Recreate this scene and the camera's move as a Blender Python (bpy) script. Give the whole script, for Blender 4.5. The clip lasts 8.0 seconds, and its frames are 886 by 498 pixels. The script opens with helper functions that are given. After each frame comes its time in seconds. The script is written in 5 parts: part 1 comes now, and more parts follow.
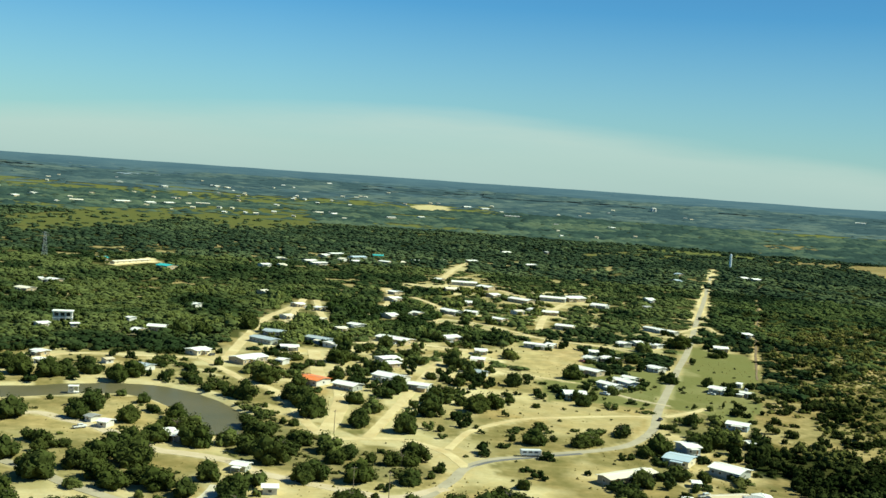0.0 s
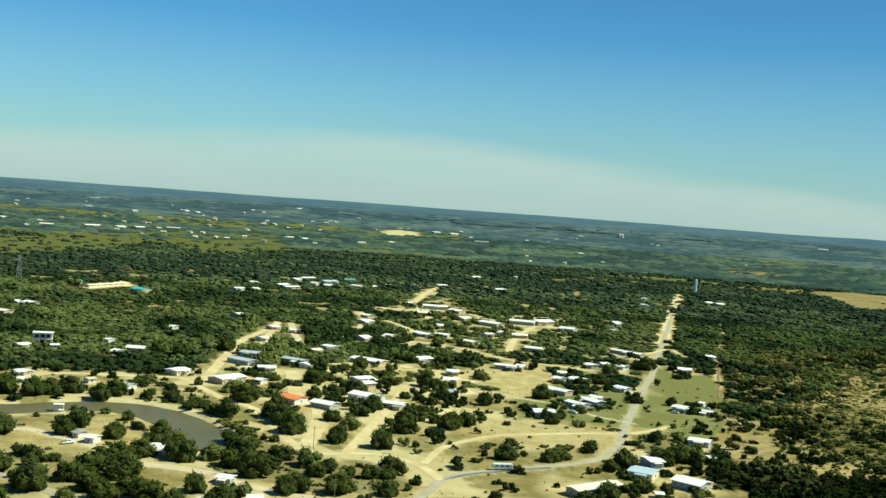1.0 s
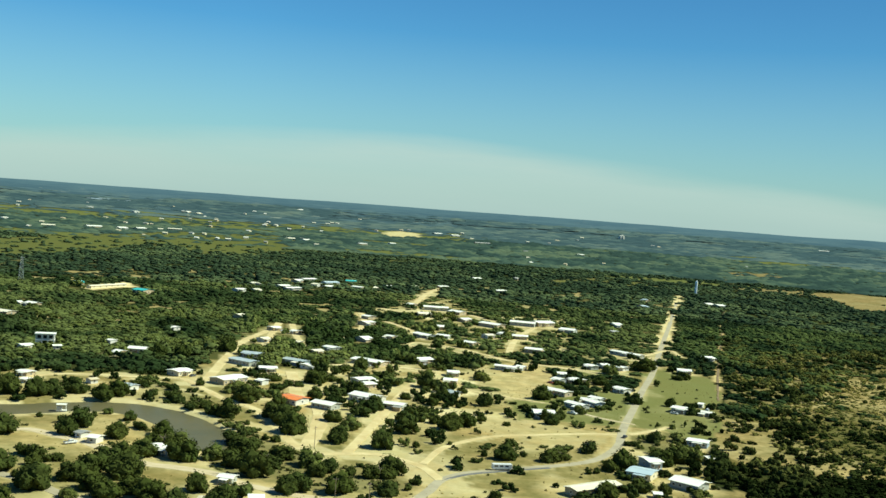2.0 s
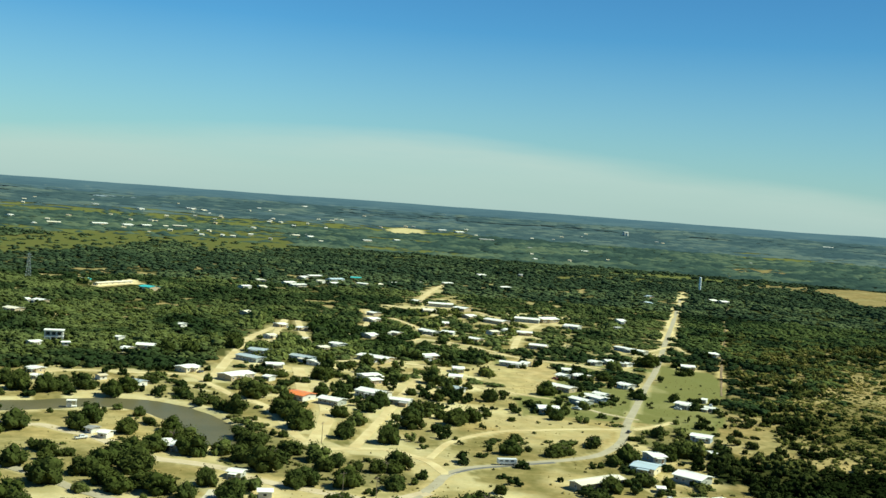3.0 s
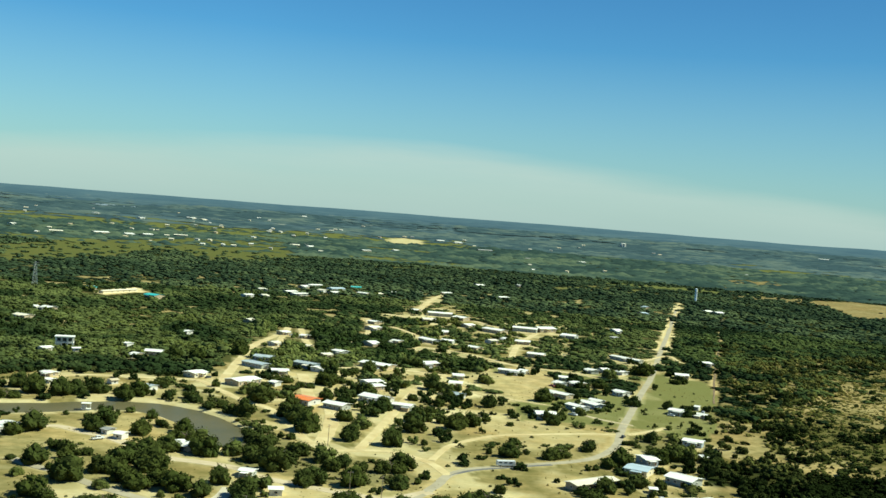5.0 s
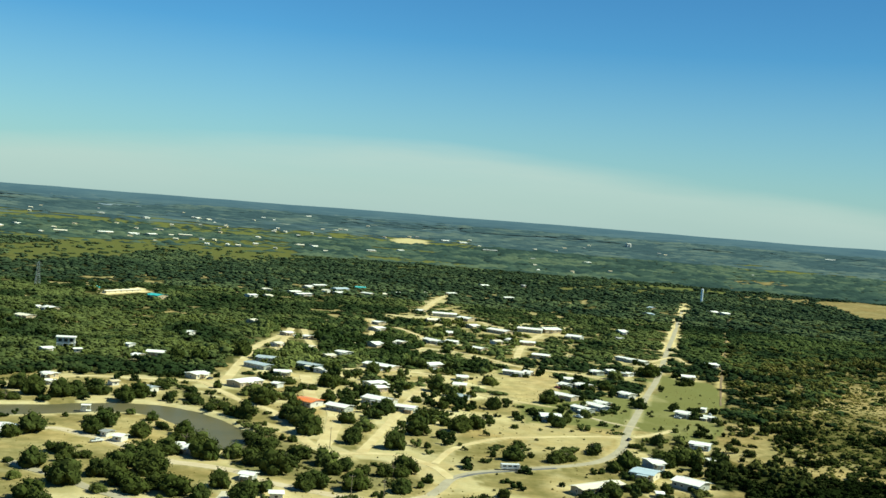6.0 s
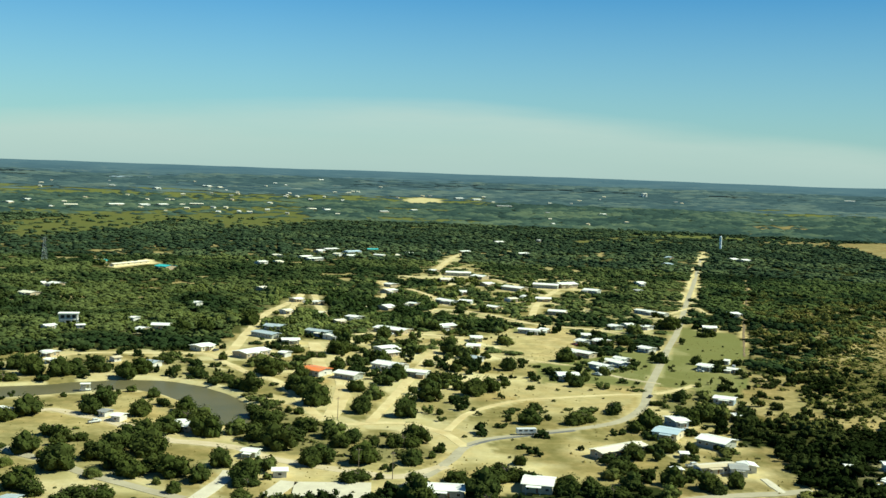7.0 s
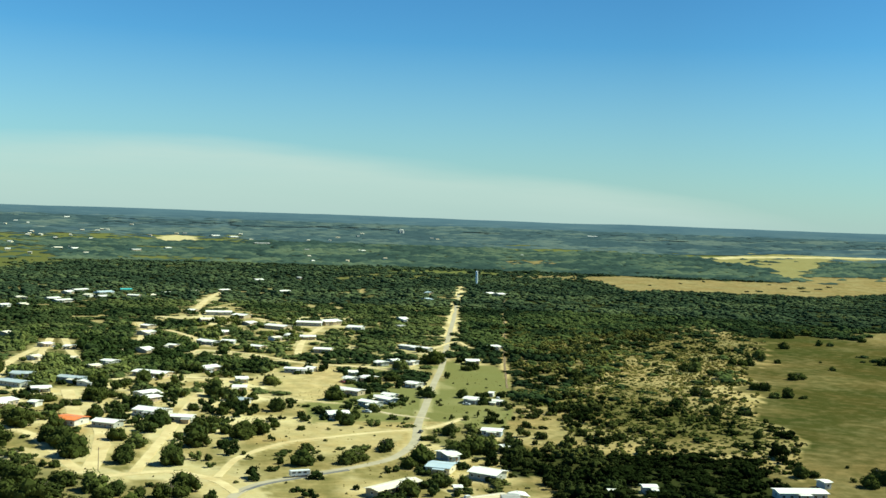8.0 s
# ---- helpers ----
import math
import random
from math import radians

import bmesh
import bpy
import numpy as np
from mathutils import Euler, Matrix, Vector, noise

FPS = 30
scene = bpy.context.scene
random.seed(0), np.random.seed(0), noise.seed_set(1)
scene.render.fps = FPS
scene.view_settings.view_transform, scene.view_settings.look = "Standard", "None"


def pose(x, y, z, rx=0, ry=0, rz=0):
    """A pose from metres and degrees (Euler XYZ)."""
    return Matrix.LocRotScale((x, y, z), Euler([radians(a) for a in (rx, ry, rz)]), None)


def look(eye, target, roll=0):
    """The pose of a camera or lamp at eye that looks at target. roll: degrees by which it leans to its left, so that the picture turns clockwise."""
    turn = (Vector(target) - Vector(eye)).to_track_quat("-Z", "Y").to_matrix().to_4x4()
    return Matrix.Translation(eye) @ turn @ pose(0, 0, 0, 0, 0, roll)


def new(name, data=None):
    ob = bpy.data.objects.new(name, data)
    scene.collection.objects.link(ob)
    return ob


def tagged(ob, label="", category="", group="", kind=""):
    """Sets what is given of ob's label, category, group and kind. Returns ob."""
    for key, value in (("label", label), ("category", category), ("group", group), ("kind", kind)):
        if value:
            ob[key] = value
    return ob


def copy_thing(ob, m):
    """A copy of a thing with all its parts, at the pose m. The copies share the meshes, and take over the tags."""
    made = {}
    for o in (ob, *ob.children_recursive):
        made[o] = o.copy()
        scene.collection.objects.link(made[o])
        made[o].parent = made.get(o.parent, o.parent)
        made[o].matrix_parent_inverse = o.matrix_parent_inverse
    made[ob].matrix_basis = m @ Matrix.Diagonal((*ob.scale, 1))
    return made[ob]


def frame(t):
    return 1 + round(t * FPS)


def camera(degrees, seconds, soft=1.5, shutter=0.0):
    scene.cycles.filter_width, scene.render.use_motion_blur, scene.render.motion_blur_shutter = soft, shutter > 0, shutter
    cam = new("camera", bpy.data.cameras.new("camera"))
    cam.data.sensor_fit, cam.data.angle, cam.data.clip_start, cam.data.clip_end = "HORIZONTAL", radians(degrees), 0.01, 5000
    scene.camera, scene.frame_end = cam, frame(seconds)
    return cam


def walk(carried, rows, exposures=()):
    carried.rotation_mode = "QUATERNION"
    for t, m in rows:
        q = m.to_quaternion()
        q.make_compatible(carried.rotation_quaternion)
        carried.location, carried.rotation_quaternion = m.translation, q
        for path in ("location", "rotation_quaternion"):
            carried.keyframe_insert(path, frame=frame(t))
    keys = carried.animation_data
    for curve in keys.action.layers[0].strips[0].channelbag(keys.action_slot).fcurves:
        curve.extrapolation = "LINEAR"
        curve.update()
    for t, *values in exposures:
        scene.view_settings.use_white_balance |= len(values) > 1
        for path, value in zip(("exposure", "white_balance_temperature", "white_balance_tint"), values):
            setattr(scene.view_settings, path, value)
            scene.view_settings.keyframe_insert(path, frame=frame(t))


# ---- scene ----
cam = camera(44.31, 8.0, soft=1.5)
PATH = [
    (0.0, pose(1.39, -7.00, 114.57, 86.308, -3.929, -0.461)),
    (0.2, pose(0.25, -13.60, 114.66, 86.701, -3.944, -1.164)),
    (0.5, pose(-1.58, -23.78, 114.62, 87.416, -3.956, -1.841)),
    (1.0, pose(-2.10, -29.59, 114.55, 87.765, -4.157, -2.110)),
    (1.5, pose(-1.84, -31.19, 114.55, 87.795, -4.291, -2.046)),
    (1.7, pose(-1.79, -32.41, 114.68, 87.818, -4.193, -2.048)),
    (2.8, pose(-2.14, -34.08, 115.36, 87.827, -4.202, -2.048)),
    (3.0, pose(-2.79, -38.50, 115.42, 87.624, -4.130, -1.840)),
    (3.2, pose(-3.67, -46.16, 115.48, 87.589, -3.927, -1.564)),
    (3.5, pose(-4.98, -53.66, 115.71, 87.556, -4.131, -1.764)),
    (4.0, pose(-5.95, -57.66, 116.25, 87.861, -4.140, -1.972)),
    (4.5, pose(-5.73, -59.22, 116.27, 88.054, -4.128, -1.984)),
    (4.7, pose(-5.78, -60.28, 116.18, 88.137, -4.334, -1.965)),
    (5.8, pose(-5.23, -58.01, 116.10, 88.199, -4.496, -1.908)),
    (6.0, pose(-4.78, -53.23, 116.12, 88.153, -4.459, -1.672)),
    (6.5, pose(-2.32, -40.72, 115.60, 87.425, -3.818, -0.760)),
    (7.0, pose(1.49, -28.22, 115.27, 85.916, -1.980, -0.921)),
    (7.2, pose(0.95, -27.17, 115.29, 85.617, -1.610, -3.816)),
    (7.5, pose(-2.51, -27.17, 115.32, 86.226, -2.614, -9.059)),
    (7.7, pose(-3.61, -24.17, 115.31, 87.159, -2.392, -11.166)),
    (8.0, pose(-4.59, -23.66, 115.25, 88.285, -1.968, -13.709)),
]
walk(cam, PATH, exposures=[(0.0, 0.57, 6500, -14), (3.5, 0.55, 6500, -14), (6.5, 0.56, 6500, -14), (7.5, 0.60, 6500, -14), (8.0, 0.67, 6500, -14)])

# ---- light ----
SUN_AZIMUTH, SUN_HEIGHT = radians(86), radians(45)
world = bpy.data.worlds.new("sky")
scene.world = world
world.use_nodes = True
wt = world.node_tree
wt.nodes.clear()


def wnode(kind, **values):
    n = wt.nodes.new(kind)
    for key, value in values.items():
        n.inputs[key].default_value = value
    return n


def wmath(op, a, b=None, clamp=False):
    n = wt.nodes.new("ShaderNodeMath")
    n.operation, n.use_clamp = op, clamp
    for k, v in enumerate((a, b)):
        if v is None:
            continue
        if isinstance(v, (int, float)):
            n.inputs[k].default_value = v
        else:
            wt.links.new(v, n.inputs[k])
    return n.outputs[0]


sky = wt.nodes.new("ShaderNodeTexSky")
sky.sky_type = "NISHITA"
sky.sun_disc = False
sky.sun_elevation, sky.sun_rotation = SUN_HEIGHT, SUN_AZIMUTH
sky.altitude, sky.air_density, sky.dust_density, sky.ozone_density = 200, 1.0, 0.15, 2.5
tint = wt.nodes.new("ShaderNodeMix")
tint.data_type, tint.blend_type = "RGBA", "MULTIPLY"
tint.inputs[0].default_value = 1.0
tint.inputs[7].default_value = (0.335, 0.505, 0.63, 1)
deep = wnode("ShaderNodeGamma", Gamma=1.42)
wt.links.new(sky.outputs[0], deep.inputs[0])
wt.links.new(deep.outputs[0], tint.inputs[6])
# a low, thin bank of cloud that sinks towards the east
where = wt.nodes.new("ShaderNodeTexCoord")
split = wt.nodes.new("ShaderNodeSeparateXYZ")
wt.links.new(where.outputs["Generated"], split.inputs[0])
side = wmath("MULTIPLY", wmath("ARCTAN2", split.outputs[0], split.outputs[1]), 1.28)
height = wmath("MULTIPLY", split.outputs[2], 1.28)
ripple = wnode("ShaderNodeTexNoise", Scale=9.0, Detail=4.0, Roughness=0.55)
stretch = wt.nodes.new("ShaderNodeMapping")
stretch.inputs["Scale"].default_value = (0.35, 0.35, 3.0)
wt.links.new(where.outputs["Generated"], stretch.inputs[0])
wt.links.new(stretch.outputs[0], ripple.inputs["Vector"])
off_side = wmath("ADD", side, 0.03)
drop = wmath("MULTIPLY", wmath("MULTIPLY", off_side, off_side), -0.13)
wave = wmath("MULTIPLY", wmath("SUBTRACT", ripple.outputs[0], 0.5), 0.035)
top = wmath("ADD", wmath("ADD", drop, wave), 0.082)
inside = wmath("MULTIPLY", wmath("SUBTRACT", top, height), 34.0, True)
cloud = wmath("MULTIPLY", wmath("ADD", wmath("MULTIPLY", ripple.outputs[0], 0.7), 0.25), inside, True)
haze = wmath("MULTIPLY", wmath("SUBTRACT", 0.20, height), 4.4, True)
# the blue deepens towards the east
turn = wmath("MULTIPLY", wmath("ADD", side, 0.2), 1.33, True)
depth = wmath("SUBTRACT", 1.08, wmath("MULTIPLY", turn, 0.33))
blue = wt.nodes.new("ShaderNodeVectorMath")
blue.operation = "SCALE"
wt.links.new(tint.outputs[2], blue.inputs[0])
wt.links.new(depth, blue.inputs["Scale"])
air = wt.nodes.new("ShaderNodeMix")
air.data_type = "RGBA"
wt.links.new(wmath("MULTIPLY", haze, 0.8), air.inputs[0])
wt.links.new(blue.outputs[0], air.inputs[6])
air.inputs[7].default_value = (4.4, 5.4, 6.3, 1)
bank = wt.nodes.new("ShaderNodeMix")
bank.data_type = "RGBA"
wt.links.new(cloud, bank.inputs[0])
wt.links.new(air.outputs[2], bank.inputs[6])
shade = wt.nodes.new("ShaderNodeMix")
shade.data_type = "RGBA"
wt.links.new(wmath("DIVIDE", height, wmath("MAXIMUM", top, 0.02), True), shade.inputs[0])
shade.inputs[6].default_value = (5.6, 6.5, 6.8, 1)
shade.inputs[7].default_value = (7.0, 7.45, 7.5, 1)
wt.links.new(shade.outputs[2], bank.inputs[7])
back = wnode("ShaderNodeBackground", Strength=0.063)
wt.links.new(bank.outputs[2], back.inputs[0])
wt.links.new(back.outputs[0], wt.nodes.new("ShaderNodeOutputWorld").inputs[0])

sun = new("sun", bpy.data.lights.new("sun", "SUN"))
sun.data.energy, sun.data.angle, sun.data.color = 5.0, radians(0.53), (1.0, 0.95, 0.84)
sun.matrix_world = look((math.sin(SUN_AZIMUTH) * 300, math.cos(SUN_AZIMUTH) * 300, math.tan(SUN_HEIGHT) * 300), (0, 0, 0))


# ---- materials ----
def material(name):
    m = bpy.data.materials.new(name)
    m.use_nodes = True
    return m, m.node_tree, m.node_tree.nodes["Principled BSDF"]


def add(tree, kind, links=(), **values):
    n = tree.nodes.new(kind)
    for key, value in values.items():
        n.inputs[key.replace("_", " ")].default_value = value
    for source, target in links:
        tree.links.new(source, n.inputs[target])
    return n


def mix(tree, factor, a, b, blend="MIX"):
    n = tree.nodes.new("ShaderNodeMix")
    n.data_type, n.blend_type = "RGBA", blend
    for slot, v in ((0, factor), (6, a), (7, b)):
        if isinstance(v, (int, float)):
            n.inputs[slot].default_value = v
        elif isinstance(v, tuple):
            n.inputs[slot].default_value = (*v, 1)
        else:
            tree.links.new(v, n.inputs[slot])
    return n.outputs[2]


def calc(tree, op, a, b=0.0, clamp=False):
    n = tree.nodes.new("ShaderNodeMath")
    n.operation, n.use_clamp = op, clamp
    for k, v in enumerate((a, b)):
        if isinstance(v, (int, float)):
            n.inputs[k].default_value = v
        else:
            tree.links.new(v, n.inputs[k])
    return n.outputs[0]


def grain(tree, scale, detail=4.0, rough=0.6, lo=0.35, hi=0.65):
    """Noise over the world's metres, stretched to 0 to 1."""
    at = tree.nodes.new("ShaderNodeNewGeometry").outputs["Position"]
    n = add(tree, "ShaderNodeTexNoise", [(at, "Vector")], Scale=scale, Detail=detail, Roughness=rough)
    r = tree.nodes.new("ShaderNodeMapRange")
    r.inputs[1].default_value, r.inputs[2].default_value = lo, hi
    tree.links.new(n.outputs[0], r.inputs[0])
    return r.outputs[0]


def bump(tree, bsdf, height, strength, distance):
    b = add(tree, "ShaderNodeBump", [(height, "Height")], Strength=strength, Distance=distance)
    tree.links.new(b.outputs[0], bsdf.inputs["Normal"])


def ground_material():
    m, t, b = material("dry_ground")
    cover = t.nodes.new("ShaderNodeAttribute")
    cover.attribute_name = "cover"
    s = t.nodes.new("ShaderNodeSeparateColor")
    t.links.new(cover.outputs["Color"], s.inputs[0])
    big, mid, fine = grain(t, 0.018), grain(t, 0.11, 5), grain(t, 0.45, 6, 0.75)
    sand = mix(t, mid, (0.60, 0.495, 0.235), (0.68, 0.595, 0.325))
    red, patchy = grain(t, 0.035, 3), grain(t, 0.07, 6, 0.7, 0.40, 0.62)
    sand = mix(t, calc(t, "MULTIPLY", red, 0.75), sand, (0.60, 0.42, 0.20))
    sand = mix(t, calc(t, "MULTIPLY", patchy, 0.6), sand, (0.84, 0.76, 0.47))
    straw = mix(t, mid, (0.55, 0.43, 0.195), (0.39, 0.305, 0.122))
    dry = mix(t, calc(t, "MULTIPLY", big, 0.45), straw, sand)
    dry = mix(t, calc(t, "MULTIPLY", grain(t, 0.022, 4), 0.7), dry, mix(t, mid, (0.50, 0.315, 0.13), (0.38, 0.25, 0.10)))
    green = mix(t, mid, (0.056, 0.066, 0.014), (0.095, 0.088, 0.022))
    green = mix(t, calc(t, "MULTIPLY", grain(t, 0.012, 3), 0.8), green, mix(t, mid, (0.15, 0.094, 0.025), (0.11, 0.076, 0.021)))
    green = mix(t, calc(t, "MULTIPLY", grain(t, 0.02, 4), 0.7), green, (0.040, 0.060, 0.012))
    # darkest ground tone, mixed in by the floor channel, partly in fields too
    dark_floor = mix(t, mid, (0.022, 0.030, 0.009), (0.042, 0.046, 0.015))
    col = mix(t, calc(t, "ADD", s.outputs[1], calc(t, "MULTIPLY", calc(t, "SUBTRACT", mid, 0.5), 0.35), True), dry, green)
    col = mix(t, s.outputs[2], col, dark_floor)
    col = mix(t, cover.outputs["Alpha"], col, mix(t, mid, (0.122, 0.142, 0.043), (0.176, 0.182, 0.066)))
    col = mix(t, calc(t, "MULTIPLY", s.outputs[0], 0.85), col, sand)
    col = mix(t, calc(t, "MULTIPLY", fine, 0.28), col, mix(t, 1.0, col, (0.55, 0.56, 0.46), "MULTIPLY"))
    t.links.new(col, b.inputs["Base Color"])
    b.inputs["Roughness"].default_value = 0.95
    b.inputs["Specular IOR Level"].default_value = 0.0
    bump(t, b, fine, 0.2, 0.3)
    return m


def plain(name, a, b2, scale=0.6, rough=0.8, relief=0.2, metal=0.0, spec=0.3, lumps=0.05):
    m, t, b = material(name)
    n1, n2 = grain(t, scale), grain(t, scale * 9, 5, 0.7)
    col = mix(t, n1, a, b2)
    col = mix(t, calc(t, "MULTIPLY", n2, 0.3), col, mix(t, 1.0, col, (0.7, 0.68, 0.64), "MULTIPLY"))
    t.links.new(col, b.inputs["Base Color"])
    b.inputs["Roughness"].default_value, b.inputs["Metallic"].default_value = rough, metal
    b.inputs["Specular IOR Level"].default_value = spec
    bump(t, b, n2, relief, lumps)
    return m


def roof_material(name, a, b2, rough=0.55):
    """Painted sheet metal: raised seams down the slope, streaks and stains."""
    m, t, b = material(name)
    at = t.nodes.new("ShaderNodeTexCoord").outputs["Object"]
    w = add(t, "ShaderNodeTexWave", [(at, "Vector")], Scale=0.9, Distortion=0.0)
    w.bands_direction = "X"
    n1, n2 = grain(t, 0.25), grain(t, 2.5, 5)
    rnd = t.nodes.new("ShaderNodeObjectInfo").outputs["Random"]
    col = mix(t, n1, a, b2)
    col = mix(t, calc(t, "MULTIPLY", n2, 0.25), col, mix(t, 1.0, col, (0.72, 0.68, 0.6), "MULTIPLY"))
    col = mix(t, calc(t, "MULTIPLY", rnd, 0.3), col, mix(t, 1.0, col, (0.8, 0.78, 0.72), "MULTIPLY"))
    t.links.new(col, b.inputs["Base Color"])
    b.inputs["Roughness"].default_value = rough
    b.inputs["Specular IOR Level"].default_value = 0.2
    bump(t, b, w.outputs[0], 0.15, 0.03)
    return m


def leaf_material(name, a, b2, c, scale=0.03, seen=1.0):
    """Leaves: every clump its own green, every tree a little lighter, yellower or darker."""
    m, t, b = material(name)
    isl = t.nodes.new("ShaderNodeNewGeometry").outputs["Random Per Island"]
    rnd = t.nodes.new("ShaderNodeObjectInfo").outputs["Random"]
    col = mix(t, isl, a, b2)
    col = mix(t, calc(t, "MULTIPLY", grain(t, scale, 3), 0.6 * seen), col, c)
    col = mix(t, calc(t, "MULTIPLY", rnd, 0.4), col, mix(t, 1.0, col, (1.25, 1.15, 0.8), "MULTIPLY"))
    t.links.new(col, b.inputs["Base Color"])
    b.inputs["Roughness"].default_value = 0.9
    b.inputs["Specular IOR Level"].default_value = 0.0
    return m


def woods_material(name, dark, middle, light):
    """Woodland crowns: each tree's own tone, from shaded cedar to sunny olive, and each clump a little off it."""
    m, t, b = material(name)
    tone = t.nodes.new("ShaderNodeAttribute")
    tone.attribute_name = "tone"
    isl = t.nodes.new("ShaderNodeNewGeometry").outputs["Random Per Island"]
    col = mix(t, calc(t, "MULTIPLY", tone.outputs["Fac"], 2.0, True), dark, middle)
    col = mix(t, calc(t, "SUBTRACT", calc(t, "MULTIPLY", tone.outputs["Fac"], 2.0), 1.0, True), col, light)
    col = mix(t, calc(t, "MULTIPLY", isl, 0.4), col, mix(t, 1.0, col, (0.62, 0.66, 0.70), "MULTIPLY"))
    col = mix(t, calc(t, "MULTIPLY", grain(t, 0.5, 4, 0.7), 0.3), col, mix(t, 1.0, col, (1.4, 1.35, 1.25), "MULTIPLY"))
    t.links.new(col, b.inputs["Base Color"])
    b.inputs["Roughness"].default_value = 0.9
    b.inputs["Specular IOR Level"].default_value = 0.0
    return m


M_GROUND = ground_material()
M_ASPHALT = plain("worn_asphalt", (0.34, 0.295, 0.20), (0.43, 0.375, 0.255), 0.12, 0.9, 0.2)
M_TAR = plain("dark_asphalt", (0.12, 0.12, 0.12), (0.19, 0.18, 0.16), 0.15, 0.9, 0.2)
M_GRAVEL = plain("pale_gravel", (0.58, 0.48, 0.32), (0.50, 0.40, 0.24), 0.15, 0.95, 0.4)
M_DIRT = plain("sandy_track", (0.64, 0.53, 0.28), (0.50, 0.38, 0.175), 0.07, 0.95, 0.4)
M_LANE = plain("brown_earth", (0.24, 0.17, 0.09), (0.17, 0.12, 0.065), 0.12, 0.95, 0.4)
M_CONCRETE = plain("concrete", (0.62, 0.56, 0.42), (0.54, 0.48, 0.36), 0.2, 0.9, 0.2)
M_LEAF = leaf_material("oak_leaves", (0.026, 0.038, 0.011), (0.046, 0.060, 0.017), (0.064, 0.073, 0.020))
M_OAK = woods_material("mixed_oak_leaves", (0.020, 0.030, 0.009), (0.044, 0.058, 0.017), (0.105, 0.120, 0.034))
M_LEAF_PALE = leaf_material("mesquite_leaves", (0.055, 0.075, 0.02), (0.10, 0.115, 0.035), (0.12, 0.12, 0.035))
M_GREEN = woods_material("bright_oak_leaves", (0.030, 0.046, 0.014), (0.064, 0.086, 0.026), (0.14, 0.155, 0.046))
M_CANOPY = woods_material("woodland_leaves", (0.023, 0.037, 0.014), (0.046, 0.064, 0.023), (0.100, 0.118, 0.039))
# woodland greens made paler and bluer, painting in the haze of distance
M_BACK_HAZED = woods_material("haze_tinted_back_leaves", (0.032, 0.050, 0.027), (0.050, 0.072, 0.036), (0.088, 0.112, 0.050))
# east leaves, golden brush too, are dimmed in colour in place of lens falloff
M_NEAR = woods_material("cedar_and_oak_leaves", (0.012, 0.018, 0.005), (0.040, 0.049, 0.014), (0.135, 0.132, 0.037))
M_EAST_DIMMED = woods_material("dimmed_east_leaves", (0.018, 0.030, 0.013), (0.034, 0.053, 0.020), (0.078, 0.100, 0.032))
# distance haze is put into these two leaf colours as slate blue
M_FAR_HAZED = woods_material("haze_tinted_far_leaves", (0.030, 0.052, 0.046), (0.050, 0.080, 0.062), (0.092, 0.122, 0.078))
M_FARTHEST_HAZED = woods_material("haze_slate_farthest_leaves", (0.044, 0.074, 0.084), (0.064, 0.100, 0.104), (0.106, 0.140, 0.124))


def hazed_hills_material():
    m, t, b = material("haze_blue_far_hills")
    # the blue of distance haze is held in the base colour
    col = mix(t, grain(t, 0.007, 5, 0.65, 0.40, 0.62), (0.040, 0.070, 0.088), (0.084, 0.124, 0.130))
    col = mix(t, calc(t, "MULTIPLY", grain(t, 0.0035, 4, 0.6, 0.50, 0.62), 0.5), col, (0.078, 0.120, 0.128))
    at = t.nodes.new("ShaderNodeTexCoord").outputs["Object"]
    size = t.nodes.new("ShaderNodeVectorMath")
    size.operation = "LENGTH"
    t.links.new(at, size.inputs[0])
    # painted haze: paler and bluer towards the horizon
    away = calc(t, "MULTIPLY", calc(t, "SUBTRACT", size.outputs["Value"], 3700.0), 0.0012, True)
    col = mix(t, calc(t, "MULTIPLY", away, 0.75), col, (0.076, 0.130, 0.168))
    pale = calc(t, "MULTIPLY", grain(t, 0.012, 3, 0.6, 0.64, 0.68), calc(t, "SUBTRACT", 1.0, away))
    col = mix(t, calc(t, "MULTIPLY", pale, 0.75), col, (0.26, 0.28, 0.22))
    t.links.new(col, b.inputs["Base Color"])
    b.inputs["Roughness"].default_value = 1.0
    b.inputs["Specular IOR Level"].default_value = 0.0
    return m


M_HAZED_HILLS = hazed_hills_material()
M_SCRUB = woods_material("scrub_leaves", (0.022, 0.032, 0.008), (0.060, 0.068, 0.016), (0.14, 0.125, 0.030))
M_GOLD = woods_material("golden_brush", (0.063, 0.072, 0.018), (0.113, 0.113, 0.031), (0.203, 0.171, 0.050))
M_BRUSH = leaf_material("brush_leaves", (0.040, 0.050, 0.018), (0.080, 0.085, 0.032), (0.10, 0.095, 0.036), 0.06)
M_WEEDS = leaf_material("dry_weeds", (0.13, 0.115, 0.035), (0.22, 0.18, 0.065), (0.24, 0.19, 0.07), 0.05)
M_BARK = plain("bark", (0.12, 0.09, 0.06), (0.18, 0.14, 0.10), 2.0, 0.95, 0.6)
